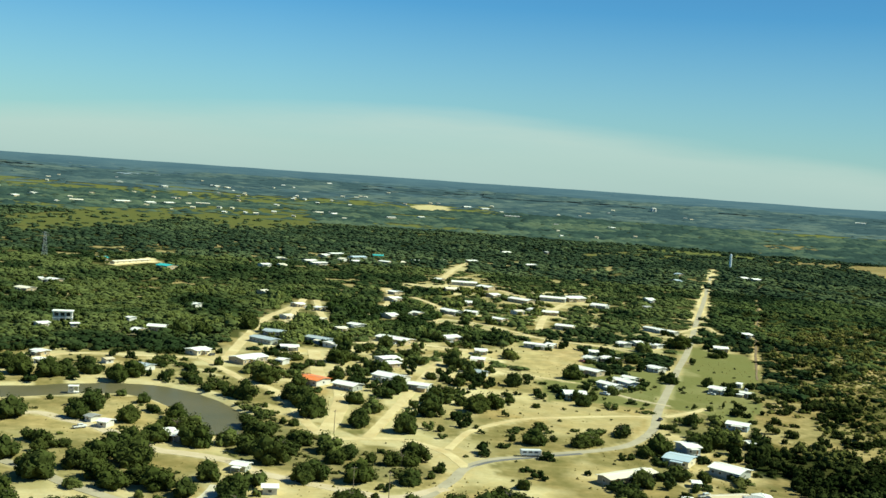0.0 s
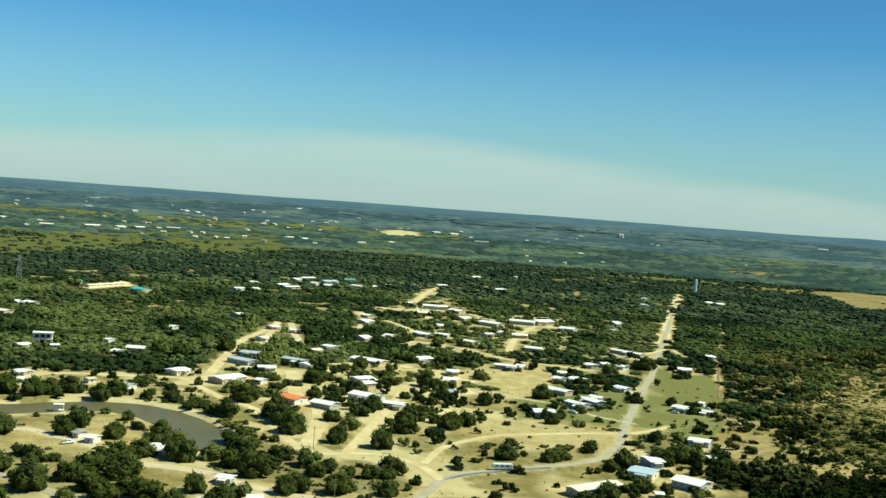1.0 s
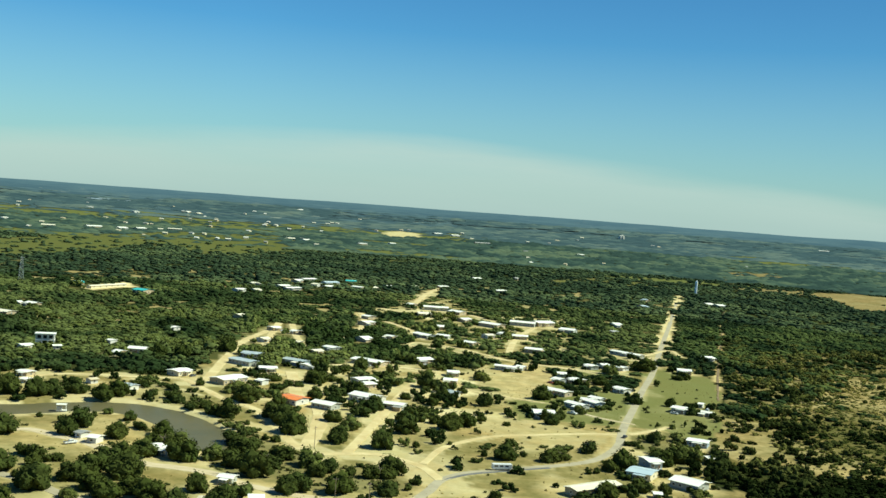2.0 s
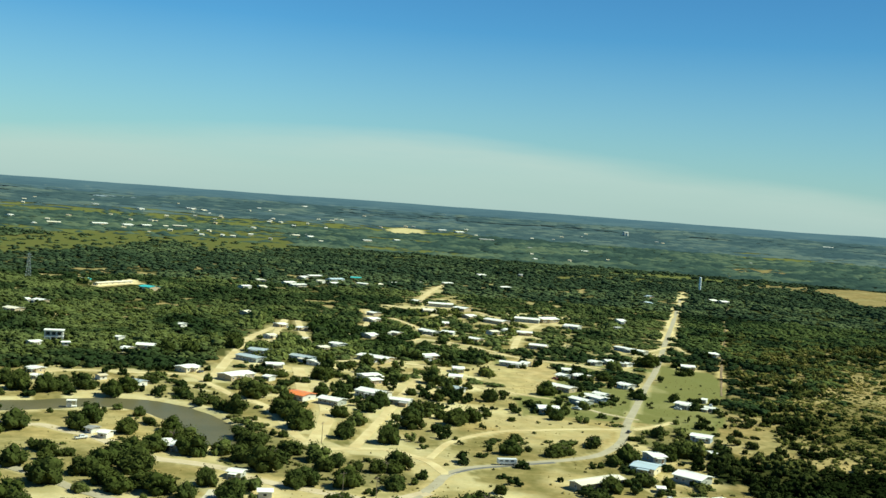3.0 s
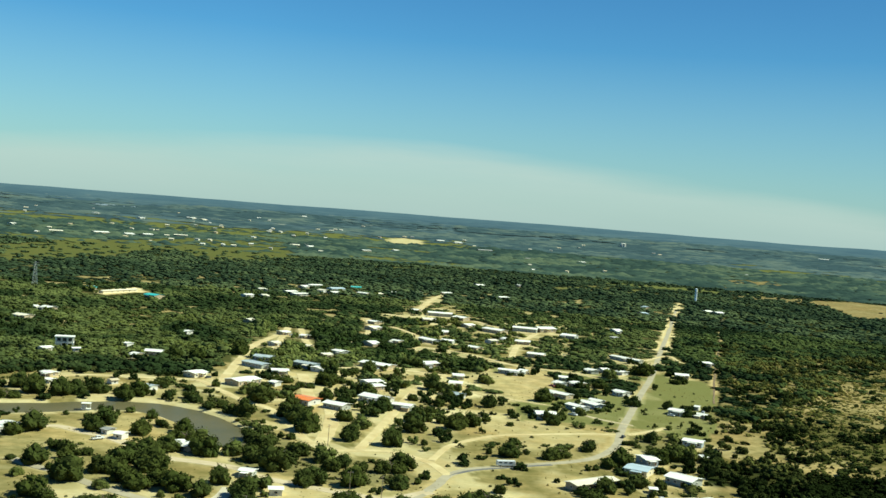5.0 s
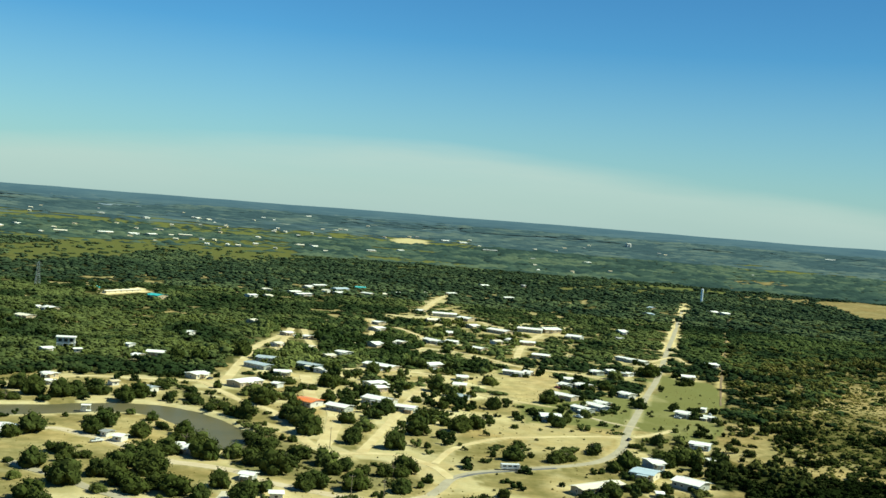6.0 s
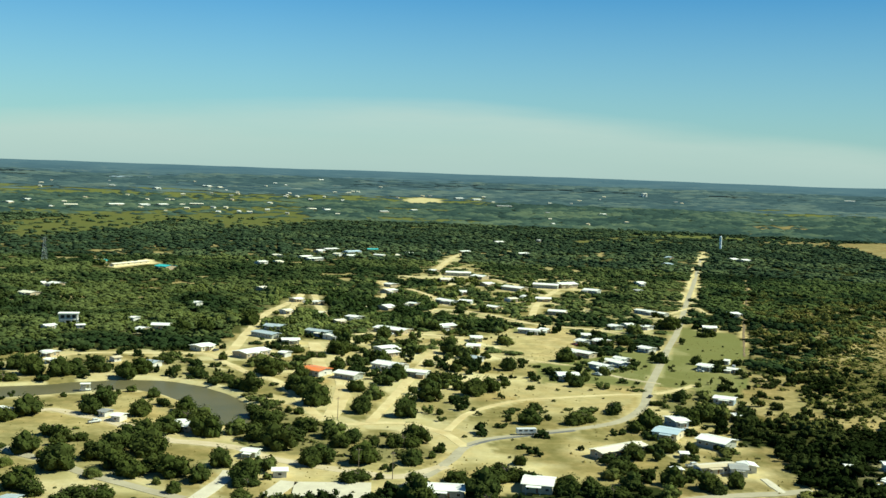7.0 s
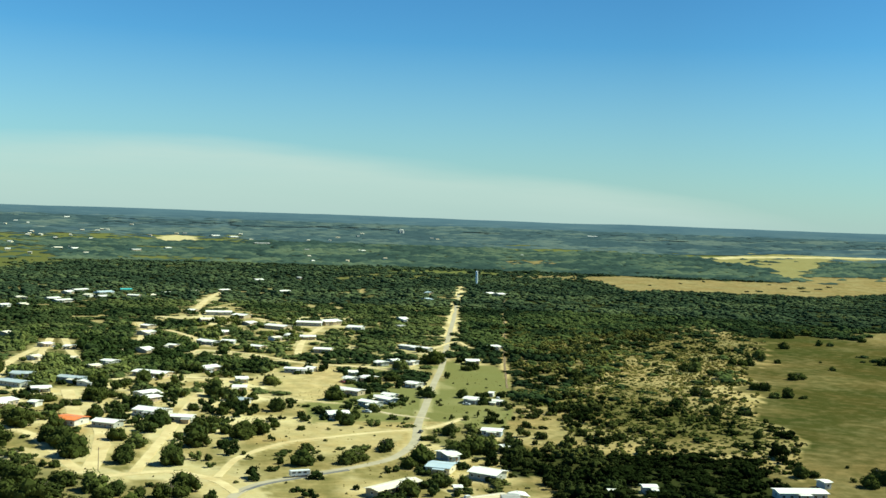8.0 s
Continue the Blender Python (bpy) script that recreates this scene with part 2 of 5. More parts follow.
M_ROOF = {
    "white": roof_material("white_sheet_roof", (0.90, 0.88, 0.82), (0.84, 0.82, 0.75)),
    "cream": roof_material("cream_sheet_roof", (0.82, 0.76, 0.60), (0.76, 0.69, 0.53)),
    "blue": roof_material("pale_blue_sheet_roof", (0.42, 0.52, 0.60), (0.50, 0.58, 0.63)),
    "bluegrey": roof_material("blue_grey_sheet_roof", (0.36, 0.42, 0.46), (0.48, 0.53, 0.54)),
    "grey": roof_material("grey_shingle_roof", (0.30, 0.30, 0.29), (0.40, 0.39, 0.36)),
    "tan": roof_material("tan_sheet_roof", (0.58, 0.48, 0.32), (0.64, 0.55, 0.38)),
    "orange": roof_material("orange_tarp_roof", (0.80, 0.20, 0.05), (0.72, 0.26, 0.09)),
    "turquoise": roof_material("turquoise_sheet_roof", (0.05, 0.42, 0.42), (0.10, 0.48, 0.47)),
}
M_WALL = {
    "white": plain("white_siding", (0.66, 0.64, 0.58), (0.54, 0.52, 0.46), 0.5, 0.7),
    "grey": plain("grey_green_siding", (0.32, 0.34, 0.30), (0.40, 0.40, 0.35), 0.5, 0.75),
    "bluegrey": plain("blue_grey_siding", (0.28, 0.35, 0.42), (0.36, 0.42, 0.47), 0.5, 0.75),
    "tan": plain("tan_siding", (0.50, 0.40, 0.26), (0.42, 0.33, 0.21), 0.5, 0.8),
    "cream": plain("cream_siding", (0.68, 0.60, 0.42), (0.60, 0.52, 0.36), 0.5, 0.8),
    "blocks": plain("pale_block_wall", (0.66, 0.66, 0.62), (0.56, 0.56, 0.53), 0.5, 0.8),
}
M_DARK = plain("dark_glass", (0.02, 0.025, 0.03), (0.03, 0.035, 0.04), 0.5, 0.15, 0.0, spec=0.6)
M_FRAME = plain("white_trim", (0.78, 0.77, 0.73), (0.68, 0.67, 0.62), 1.0, 0.6)
M_DOOR = plain("brown_door", (0.20, 0.12, 0.07), (0.27, 0.17, 0.10), 1.0, 0.6)
M_RUBBER = plain("black_rubber", (0.02, 0.02, 0.02), (0.035, 0.033, 0.03), 2.0, 0.85)
M_PAINT = plain("white_vehicle_paint", (0.78, 0.78, 0.76), (0.72, 0.72, 0.70), 1.0, 0.3, 0.0, spec=0.5)
M_STEEL = plain("galvanised_steel", (0.50, 0.51, 0.50), (0.40, 0.41, 0.41), 1.0, 0.5, 0.1, 0.6)
M_TANK = plain("pale_blue_tank_paint", (0.84, 0.89, 0.96), (0.88, 0.92, 0.96), 0.3, 0.3, 0.05, spec=1.0)
M_WOOD = plain("weathered_pole_wood", (0.20, 0.15, 0.10), (0.28, 0.22, 0.15), 2.0, 0.9)


def water_material():
    m, t, b = material("muddy_river_water")
    col = mix(t, grain(t, 0.03), (0.105, 0.096, 0.048), (0.135, 0.115, 0.056))
    t.links.new(col, b.inputs["Base Color"])
    b.inputs["Roughness"].default_value = 0.35
    b.inputs["IOR"].default_value = 1.33
    b.inputs["Specular IOR Level"].default_value = 0.1
    bump(t, b, grain(t, 0.8, 3), 0.25, 0.15)
    return m


M_WATER = water_material()
M_LAKE = plain("pale_lake_water", (0.40, 0.46, 0.48), (0.48, 0.53, 0.53), 0.01, 0.3, 0.0)

# ---- plan ----
EYE_HEIGHT, BOWL_START, BOWL_END = 115.0, 1800.0, 4600.0
RIVER = [(-221, 498), (-202, 508), (-186, 515), (-170, 525), (-154, 533), (-136, 533), (-119, 524), (-105, 509), (-93, 489), (-85, 468), (-81, 454)]
AREAS = {}
AREAS["village"] = [(-248, 614), (-190, 653), (-152, 698), (-129, 681), (-127, 822), (-125, 953), (-79, 891), (-37, 836), (0, 1034), (-20, 1171), (42, 1333), (118, 1202), (197, 1161), (176, 993), (128, 817), (197, 961), (260, 995), (223, 844), (249, 816), (192, 603), (158, 501), (143, 450), (148, 413), (136, 383), (-142, 320)]
AREAS["north_verge"] = [(243, 986), (361, 1412), (439, 1688), (463, 1731), (367, 1378), (257, 972)]
AREAS["meadow"] = [(501, 946), (613, 1023), (683, 993), (871, 1118), (993, 1119), (260, 277), (259, 351), (256, 381), (269, 421), (301, 546), (358, 644), (407, 786)]
AREAS["tan_field"] = [(755, 2006), (879, 2073), (1036, 1981), (1175, 1940), (1346, 2085), (1533, 2095), (1800, 2100), (1500, 1700), (1219, 1660), (1050, 1605), (919, 1652), (830, 1684), (727, 1675), (764, 1839)]
AREAS["pale_field"] = [(1370, 2614), (1494, 2736), (1707, 2924), (2168, 2976), (2300, 2700), (1888, 2588), (1733, 2535), (1467, 2276), (1300, 2040), (1251, 2020), (1278, 2109), (1359, 2269), (1379, 2436), (1336, 2503)]
FIELD_EDGES = [[(1696, 2904), (1899, 2925), (2153, 2955)], [(1390, 2653), (1507, 2697), (1667, 2703), (1798, 2684), (1928, 2643)]]
HEDGES = [[(1552, 2778), (1703, 2822), (1807, 2782), (2051, 2814)], [(1484, 2566), (1522, 2532)], [(1614, 2481), (1708, 2536)], [(1733, 2535), (1785, 2535)], [(1242, 2005), (1284, 2009)], [(1263, 1924), (1290, 1927)], [(1431, 2242), (1436, 2226)]]
AREAS["tan_patch"] = [(765, 2494), (911, 2516), (877, 2419), (742, 2364), (648, 2079), (638, 2078)]
AREAS["tan_edge"] = [(631, 2044), (789, 2069), (741, 1938), (606, 1963)]
AREAS["yellow_field"] = [(-66, 3090), (-9, 3222), (57, 3146), (47, 2997), (-40, 2954)]
AREAS["green_field"] = [(-740, 1933), (-633, 2288), (-559, 2498), (-293, 2711), (-222, 2157), (-311, 1928), (-478, 2126), (-521, 1740), (-587, 1524)]
AREAS["hilltop"] = [(-19, 1138), (50, 1357), (90, 1183), (176, 1148), (161, 1008), (112, 956), (84, 828), (52, 847), (23, 1048)]
AREAS["west_clearing"] = [(-342, 1168), (-325, 1276), (-301, 1207), (-328, 1140)]
AREAS["cut_line"] = [(267, 1893), (376, 2020), (475, 1969), (453, 1875), (345, 1897), (254, 1800)]
AREAS["scrub"] = [(331, 793), (451, 911), (501, 946), (479, 836), (386, 666), (342, 579), (326, 499), (279, 410), (262, 440), (256, 461), (229, 473), (206, 485), (203, 529), (201, 573), (199, 573), (233, 662), (283, 735)]
AREAS["olive"] = [(281, 886), (357, 952), (449, 1031), (501, 1034), (604, 1130), (592, 1069), (465, 958), (331, 782), (279, 650), (246, 538), (233, 481), (186, 485), (176, 543), (215, 675)]
AREAS["gold"] = [(331, 782), (465, 958), (590, 1052), (587, 988), (477, 817), (368, 696), (332, 567), (293, 470), (236, 475), (246, 538), (279, 650)]
AREAS["dark_grove"] = [(165, 470), (200, 475), (245, 480), (276, 478), (308, 438), (275, 388), (238, 352), (172, 352), (147, 368), (140, 404)]
AREAS["front_yard"] = [(108, 435), (157, 437), (155, 409), (151, 372), (133, 352), (93, 347), (94, 381)]
AREAS["open_lots"] = [(68, 755), (93, 803), (112, 799), (115, 748), (99, 645), (66, 628)]
AREAS["green_slope"] = [(12, 1036), (67, 1127), (129, 1136), (119, 915), (86, 802), (43, 848), (8, 879)]
AREAS["side_yard"] = [(170, 520), (185, 609), (215, 612), (228, 590), (198, 495), (172, 484)]
AREAS["paddock"] = [(206, 821), (224, 829), (229, 787), (241, 778), (212, 668), (185, 587), (156, 571), (137, 569)]
AREAS["green_yard"] = [(129, 551), (160, 564), (150, 511), (160, 506), (152, 478), (134, 476), (129, 496), (122, 507)]
AREAS["slope"] = [(-102, 550), (-75, 510), (-45, 459), (-23, 441), (1, 433), (10, 410), (-20, 389), (-44, 399), (-71, 414), (-85, 458)]
AREAS["pale_strip"] = [(-1230, 3750), (-1110, 3808), (-1080, 3695), (-1186, 3619)]
AREAS["back_grove"] = [(-117, 759), (-138, 1006), (-88, 998), (-36, 937), (-6, 1195), (22, 1022), (54, 864), (64, 811), (56, 752), (9, 753), (-45, 745), (-62, 698), (-92, 685)]
AREAS["west_woods"] = [(-405, 1036), (-264, 1158), (-141, 918), (-126, 804), (-138, 723), (-195, 673), (-255, 634)]
AREAS["east_woods"] = [(373, 1276), (560, 1512), (793, 1723), (441, 929), (323, 842), (272, 851)]
AREAS["grove"] = [(-148, 1018), (-35, 1088), (6, 969), (52, 918), (67, 819), (53, 686), (37, 592), (3, 525), (-29, 518), (-80, 541)]
AREAS["glade"] = [(162, 500), (213, 545), (212, 528), (188, 489), (164, 480)]


def land(d):
    """Height of the land at a distance from the middle: flat, then rising gently to the far hills."""
    d = np.asarray(d, float)
    s = np.clip((d - BOWL_START) / (BOWL_END - BOWL_START), 0, 0.9999)
    true = BOWL_START + (BOWL_END - BOWL_START) * (1 / (1 - s) - 1)
    return np.where(d <= BOWL_START, 0.0, EYE_HEIGHT * (1 - d / np.maximum(true, 1)))


def lattice(ix, iy, seed):
    h = np.sin(ix * 127.1 + iy * 311.7 + seed * 74.7) * 43758.5453
    return h - np.floor(h)


def value_noise(x, y, size, seed=0, octaves=3):
    total, weight, amp = np.zeros_like(x, float), 0.0, 1.0
    for o in range(octaves):
        u, v = x / size, y / size
        iu, iv = np.floor(u), np.floor(v)
        fu, fv = u - iu, v - iv
        fu, fv = fu * fu * (3 - 2 * fu), fv * fv * (3 - 2 * fv)
        a, b = lattice(iu, iv, seed + o), lattice(iu + 1, iv, seed + o)
        c, d = lattice(iu, iv + 1, seed + o), lattice(iu + 1, iv + 1, seed + o)
        total += amp * ((a * (1 - fu) + b * fu) * (1 - fv) + (c * (1 - fu) + d * fu) * fv)
        weight, amp, size = weight + amp, amp * 0.5, size * 0.5
    return total / weight


def within(x, y, area, rough=0.012):
    """Whether points lie in an area of the plan, with an uneven edge."""
    d = np.hypot(x, y)
    x = x + (value_noise(x, y, 28, 5) - 0.5) * d * rough * 3
    y = y + (value_noise(x, y, 28, 9) - 0.5) * d * rough * 6
    pts, hit = AREAS[area], np.zeros(np.shape(x), bool)
    for (x1, y1), (x2, y2) in zip(pts, pts[1:] + pts[:1]):
        if y1 != y2:
            hit ^= ((y1 > y) != (y2 > y)) & (x < (x2 - x1) * (y - y1) / (y2 - y1) + x1)
    return hit


def off_line(x, y, line):
    """Distance of points from a line of the plan."""
    best = np.full(np.shape(x), 1e9)
    for (x1, y1), (x2, y2) in zip(line, line[1:]):
        dx, dy = x2 - x1, y2 - y1
        k = np.clip(((x - x1) * dx + (y - y1) * dy) / (dx * dx + dy * dy), 0, 1)
        best = np.minimum(best, np.hypot(x - x1 - k * dx, y - y1 - k * dy))
    return best


ROADS = {}
ROADS["bend"] = ([(15, 399), (22, 421), (33, 435), (49, 445), (73, 458)], 3.4, M_TAR, "dark patched asphalt on the road bend")
ROADS["main"] = ([(-2, 363), (7, 380), (16, 402), (22, 422), (33, 437), (49, 446), (66, 456), (87, 469), (101, 484), (116, 515), (128, 561), (146, 621), (170, 702), (201, 803), (250, 981), (313, 1205), (386, 1472), (453, 1710)], 4.6, M_ASPHALT, "worn grey asphalt village road with dusty edges")
ROADS["gravel"] = ([(13, 391), (-3, 375), (-13, 376), (-25, 381), (-40, 387), (-57, 396), (-70, 409), (-86, 415), (-102, 419), (-117, 433), (-134, 449), (-150, 459), (-166, 468), (-177, 462)], 6.0, M_GRAVEL, "pale gravel road through oak trees")
ROADS["upper"] = ([(22, 422), (15, 442), (6, 454), (-6, 462), (-20, 460), (-32, 456), (-42, 465), (-50, 485), (-61, 517), (-74, 550), (-90, 567), (-104, 589), (-116, 609), (-130, 629), (-147, 625), (-175, 623), (-197, 618), (-212, 602), (-229, 582)], 5.0, M_DIRT, "sandy village track with ragged edges")
ROADS["hill"] = ([(-115, 609), (-115, 655), (-117, 714), (-119, 782), (-118, 829), (-111, 879), (-108, 916)], 6.5, M_DIRT, "wide sandy road climbing into the woods")
ROADS["cross"] = ([(230, 881), (211, 876), (168, 780), (142, 782), (120, 791), (94, 800), (70, 834), (53, 858), (34, 873), (15, 878), (5, 842)], 4.5, M_DIRT, "sandy village track with ragged edges")
ROADS["track"] = ([(15, 449), (24, 482), (37, 502), (53, 519), (75, 529), (102, 540), (121, 544)], 3.6, M_DIRT, "sandy village track with ragged edges")
ROADS["drive"] = ([(112, 600), (120, 589), (132, 580), (138, 576)], 3.0, M_GRAVEL, "narrow gravel drive to a house")
ROADS["lane"] = ([(49, 655), (67, 642), (84, 632), (93, 628)], 3.4, M_DIRT, "sandy village track with ragged edges")
ROADS["lower"] = ([(-163, 400), (-151, 390), (-136, 381), (-120, 367), (-105, 357), (-90, 347), (-78, 340)], 5.0, M_ASPHALT, "narrow worn asphalt lane between oaks")
ROADS["side"] = ([(214, 893), (248, 946), (249, 902)], 4.0, M_DIRT, "sandy village track with ragged edges")
ROADS["east"] = ([(128, 546), (140, 556), (157, 575)], 4.0, M_DIRT, "sandy village track with ragged edges")
ROADS["entry"] = ([(-68, 376), (-69, 362), (-72, 347), (-75, 333)], 6.0, M_CONCRETE, "pale concrete driveway beside the gravel road")
ROADS["ridge"] = ([(-19, 1157), (12, 1128), (50, 1149), (81, 1146), (105, 1068), (140, 1064), (164, 1063)], 7.0, M_DIRT, "sandy village track with ragged edges")
ROADS["spur"] = ([(139, 1064), (109, 955), (92, 852)], 6.0, M_DIRT, "sandy village track with ragged edges")
ROADS["climb"] = ([(18, 1235), (36, 1390), (61, 1543)], 7.0, M_DIRT, "sandy village track with ragged edges")
ROADS["street"] = ([(-68, 683), (-54, 589), (-41, 564), (-37, 511), (-39, 469)], 8.0, M_DIRT, "sandy village track with ragged edges")
ROADS["midlane"] = ([(-44, 724), (-12, 735), (9, 731), (32, 724)], 6.0, M_DIRT, "sandy village track with ragged edges")
ROADS["backlane"] = ([(32, 724), (11, 661), (-4, 562), (-12, 511), (-20, 460)], 5.0, M_DIRT, "sandy village track with ragged edges")
ROADS["crosslane"] = ([(7, 859), (37, 845), (63, 824), (90, 804), (112, 790), (135, 779), (150, 766)], 4.0, M_DIRT, "sandy village track with ragged edges")
ROADS["lota"] = ([(-107, 954), (-104, 876), (-101, 801)], 6.0, M_DIRT, "sandy village track with ragged edges")
ROADS["lotb"] = ([(-95, 952), (-86, 886), (-75, 823)], 6.0, M_DIRT, "sandy village track with ragged edges")
ROADS["lotc"] = ([(-39, 1092), (-32, 1012), (-33, 938)], 6.0, M_DIRT, "sandy village track with ragged edges")
ROADS["lotd"] = ([(-11, 1026), (8, 978), (24, 900)], 6.0, M_DIRT, "sandy village track with ragged edges")
ROADS["yarddrive"] = ([(92, 351), (106, 358), (122, 363), (139, 367), (151, 372)], 5.0, M_ASPHALT, "worn grey drive curving past a white house")
ROADS["path"] = ([(139, 367), (138, 376), (137, 386)], 3.0, M_CONCRETE, "pale concrete path to a white house")
ROADS["fence_lane"] = ([(453, 1462), (402, 1300), (335, 1076), (296, 950), (255, 814), (216, 680)], 1.6, M_LANE, "narrow brown earth lane along a fence line in woods")
HOUSES = {}
HOUSES["near"] = [
    (86, 418, 26.0, 6.2, 3.0, 36, "cream", "tan"),
    (132, 436, 13.3, 9.5, 3.2, -43, "white", "grey"),
    (161, 528, 10.3, 7.0, 3.0, -25, "white", "bluegrey"),
    (114, 450, 10.9, 10.4, 3.2, -29, "blue", "cream"),
    (123, 473, 6.6, 9.4, 3.5, 17, "white", "bluegrey"),
    (177, 626, 9.2, 8.0, 3.0, -33, "white", "grey"),
    (196, 649, 2.6, 4.6, 2.6, -28, "white", "white"),
    (191, 620, 6.7, 4.6, 2.4, -35, "white", "white"),
    (224, 800, 10.2, 9.5, 3.0, -8, "white", "tan"),
    (156, 490, 4.3, 4.7, 2.6, 17, "white", "white"),
    (113, 416, 3.0, 3.6, 2.0, -5, "white", "white"),
    (104, 390, 3.4, 3.0, 2.2, -82, "white", "white")]
HOUSES["row"] = [
    (86, 582, 11.8, 10.7, 3.0, 3, "white", "grey"),
    (111, 617, 13.7, 6.5, 2.9, -51, "white", "grey"),
    (122, 631, 15.6, 6.4, 2.9, -56, "white", "bluegrey"),
    (128, 644, 8.7, 5.6, 2.8, -44, "white", "grey"),
    (105, 663, 19.6, 7.2, 3.0, -45, "white", "tan"),
    (153, 688, 9.7, 6.5, 3.0, -54, "white", "white"),
    (127, 715, 8.8, 7.6, 3.0, -52, "white", "tan"),
    (114, 713, 7.3, 6.5, 2.8, -52, "white", "white"),
    (120, 743, 5.5, 6.0, 2.6, -3, "white", "grey"),
    (150, 791, 8.3, 6.3, 3.0, -61, "white", "grey"),
    (161, 800, 6.6, 6.9, 3.0, 25, "white", "grey"),
    (175, 795, 6.0, 6.6, 2.8, -49, "white", "white"),
    (197, 885, 30.5, 6.6, 3.0, -48, "white", "grey")]
HOUSES["mid"] = [
    (81, 756, 15.3, 7.1, 3.0, -19, "white", "grey"),
    (93, 763, 6.5, 4.6, 2.6, -30, "white", "tan"),
    (115, 867, 13.8, 9.4, 3.2, -19, "white", "tan"),
    (40, 712, 7.3, 8.3, 3.0, 4, "white", "grey"),
    (37, 676, 8.4, 8.3, 3.0, -9, "white", "tan"),
    (36, 630, 6.6, 6.7, 2.8, -43, "bluegrey", "white"),
    (-18, 739, 24.6, 10.3, 3.0, -34, "white", "tan"),
    (19, 764, 14.5, 8.9, 3.0, 38, "white", "tan"),
    (-20, 657, 12.8, 7.7, 3.0, 40, "white", "white"),
    (-18, 640, 11.1, 7.7, 2.8, 40, "white", "tan"),
    (-15, 596, 18.0, 10.3, 3.2, -34, "white", "white"),
    (1, 577, 11.4, 7.1, 3.0, -18, "white", "grey"),
    (-37, 565, 13.0, 8.0, 3.0, -31, "white", "grey"),
    (-56, 574, 13.7, 10.3, 3.2, -34, "orange", "white")]
HOUSES["west"] = [
    (-100, 626, 20.1, 10.5, 3.2, 54, "white", "tan"),
    (-102, 701, 19.9, 7.9, 3.0, -38, "bluegrey", "grey"),
    (-101, 736, 12.3, 8.3, 3.0, -15, "bluegrey", "grey"),
    (-83, 678, 10.6, 7.1, 2.8, 12, "white", "grey"),
    (-68, 717, 18.1, 8.0, 3.0, -34, "bluegrey", "bluegrey"),
    (-60, 700, 5.5, 5.1, 3.0, 64, "white", "white"),
    (-80, 627, 4.6, 5.8, 2.8, -30, "white", "white"),
    (-133, 642, 12.0, 8.3, 3.0, 59, "white", "cream"),
    (-151, 582, 12.5, 7.0, 2.8, -26, "bluegrey", "white"),
    (-178, 723, 11.2, 8.3, 3.0, -1, "white", "grey"),
    (-186, 705, 5.8, 6.9, 2.8, -30, "white", "tan"),
    (-204, 752, 4.7, 5.7, 3.2, -32, "white", "white"),
    (-250, 707, 7.8, 5.3, 2.6, 50, "white", "white"),
    (-231, 714, 5.0, 4.5, 2.4, 29, "white", "white")]
HOUSES["camp"] = [
    (-184, 453, 6.5, 6.9, 3.2, -32, "white", "white"),
    (-131, 451, 4.4, 5.3, 2.6, -16, "white", "white"),
    (-64, 398, 5.9, 5.0, 2.4, -14, "white", "grey"),
    (-96, 437, 5.8, 5.7, 2.8, -34, "white", "white"),
    (-102, 442, 3.3, 5.6, 2.6, 37, "white", "white"),
    (-139, 459, 3.7, 4.6, 2.4, -31, "grey", "white"),
    (-132, 326, 5.0, 7.1, 2.8, -4, "bluegrey", "white"),
    (-206, 582, 3.8, 4.6, 2.4, -26, "white", "white"),
    (-173, 594, 4.6, 4.3, 2.6, 49, "tan", "white"),
    (-214, 605, 7.7, 5.7, 2.6, -30, "white", "tan")]
HOUSES["front"] = [
    (47, 364, 11.0, 10.5, 3.2, -12, "white", "cream"),
    (120, 394, 16.2, 4.7, 3.0, 19, "tan", "blocks"),
    (129, 393, 6.3, 8.3, 3.0, -9, "grey", "blocks"),
    (134, 397, 5.7, 5.0, 2.8, -90, "white", "white"),
    (-49, 371, 5.0, 4.0, 2.6, 8, "white", "white"),
    (12, 353, 14.0, 7.5, 3.0, -4, "white", "grey"),
    (177, 400, 4.6, 3.6, 2.6, -9, "white", "white"),
    (195, 405, 5.6, 4.4, 2.8, -8, "white", "white"),
    (186, 379, 8.5, 3.5, 2.6, -68, "white", "white")]
HOUSES["far"] = [
    (257, 388, 21.0, 7.0, 3.2, -8, "white", "white"),
    (279, 404, 3.6, 4.7, 3.0, -170, "white", "white"),
    (205, 367, 12.5, 5.0, 2.6, -13, "white", "white")]
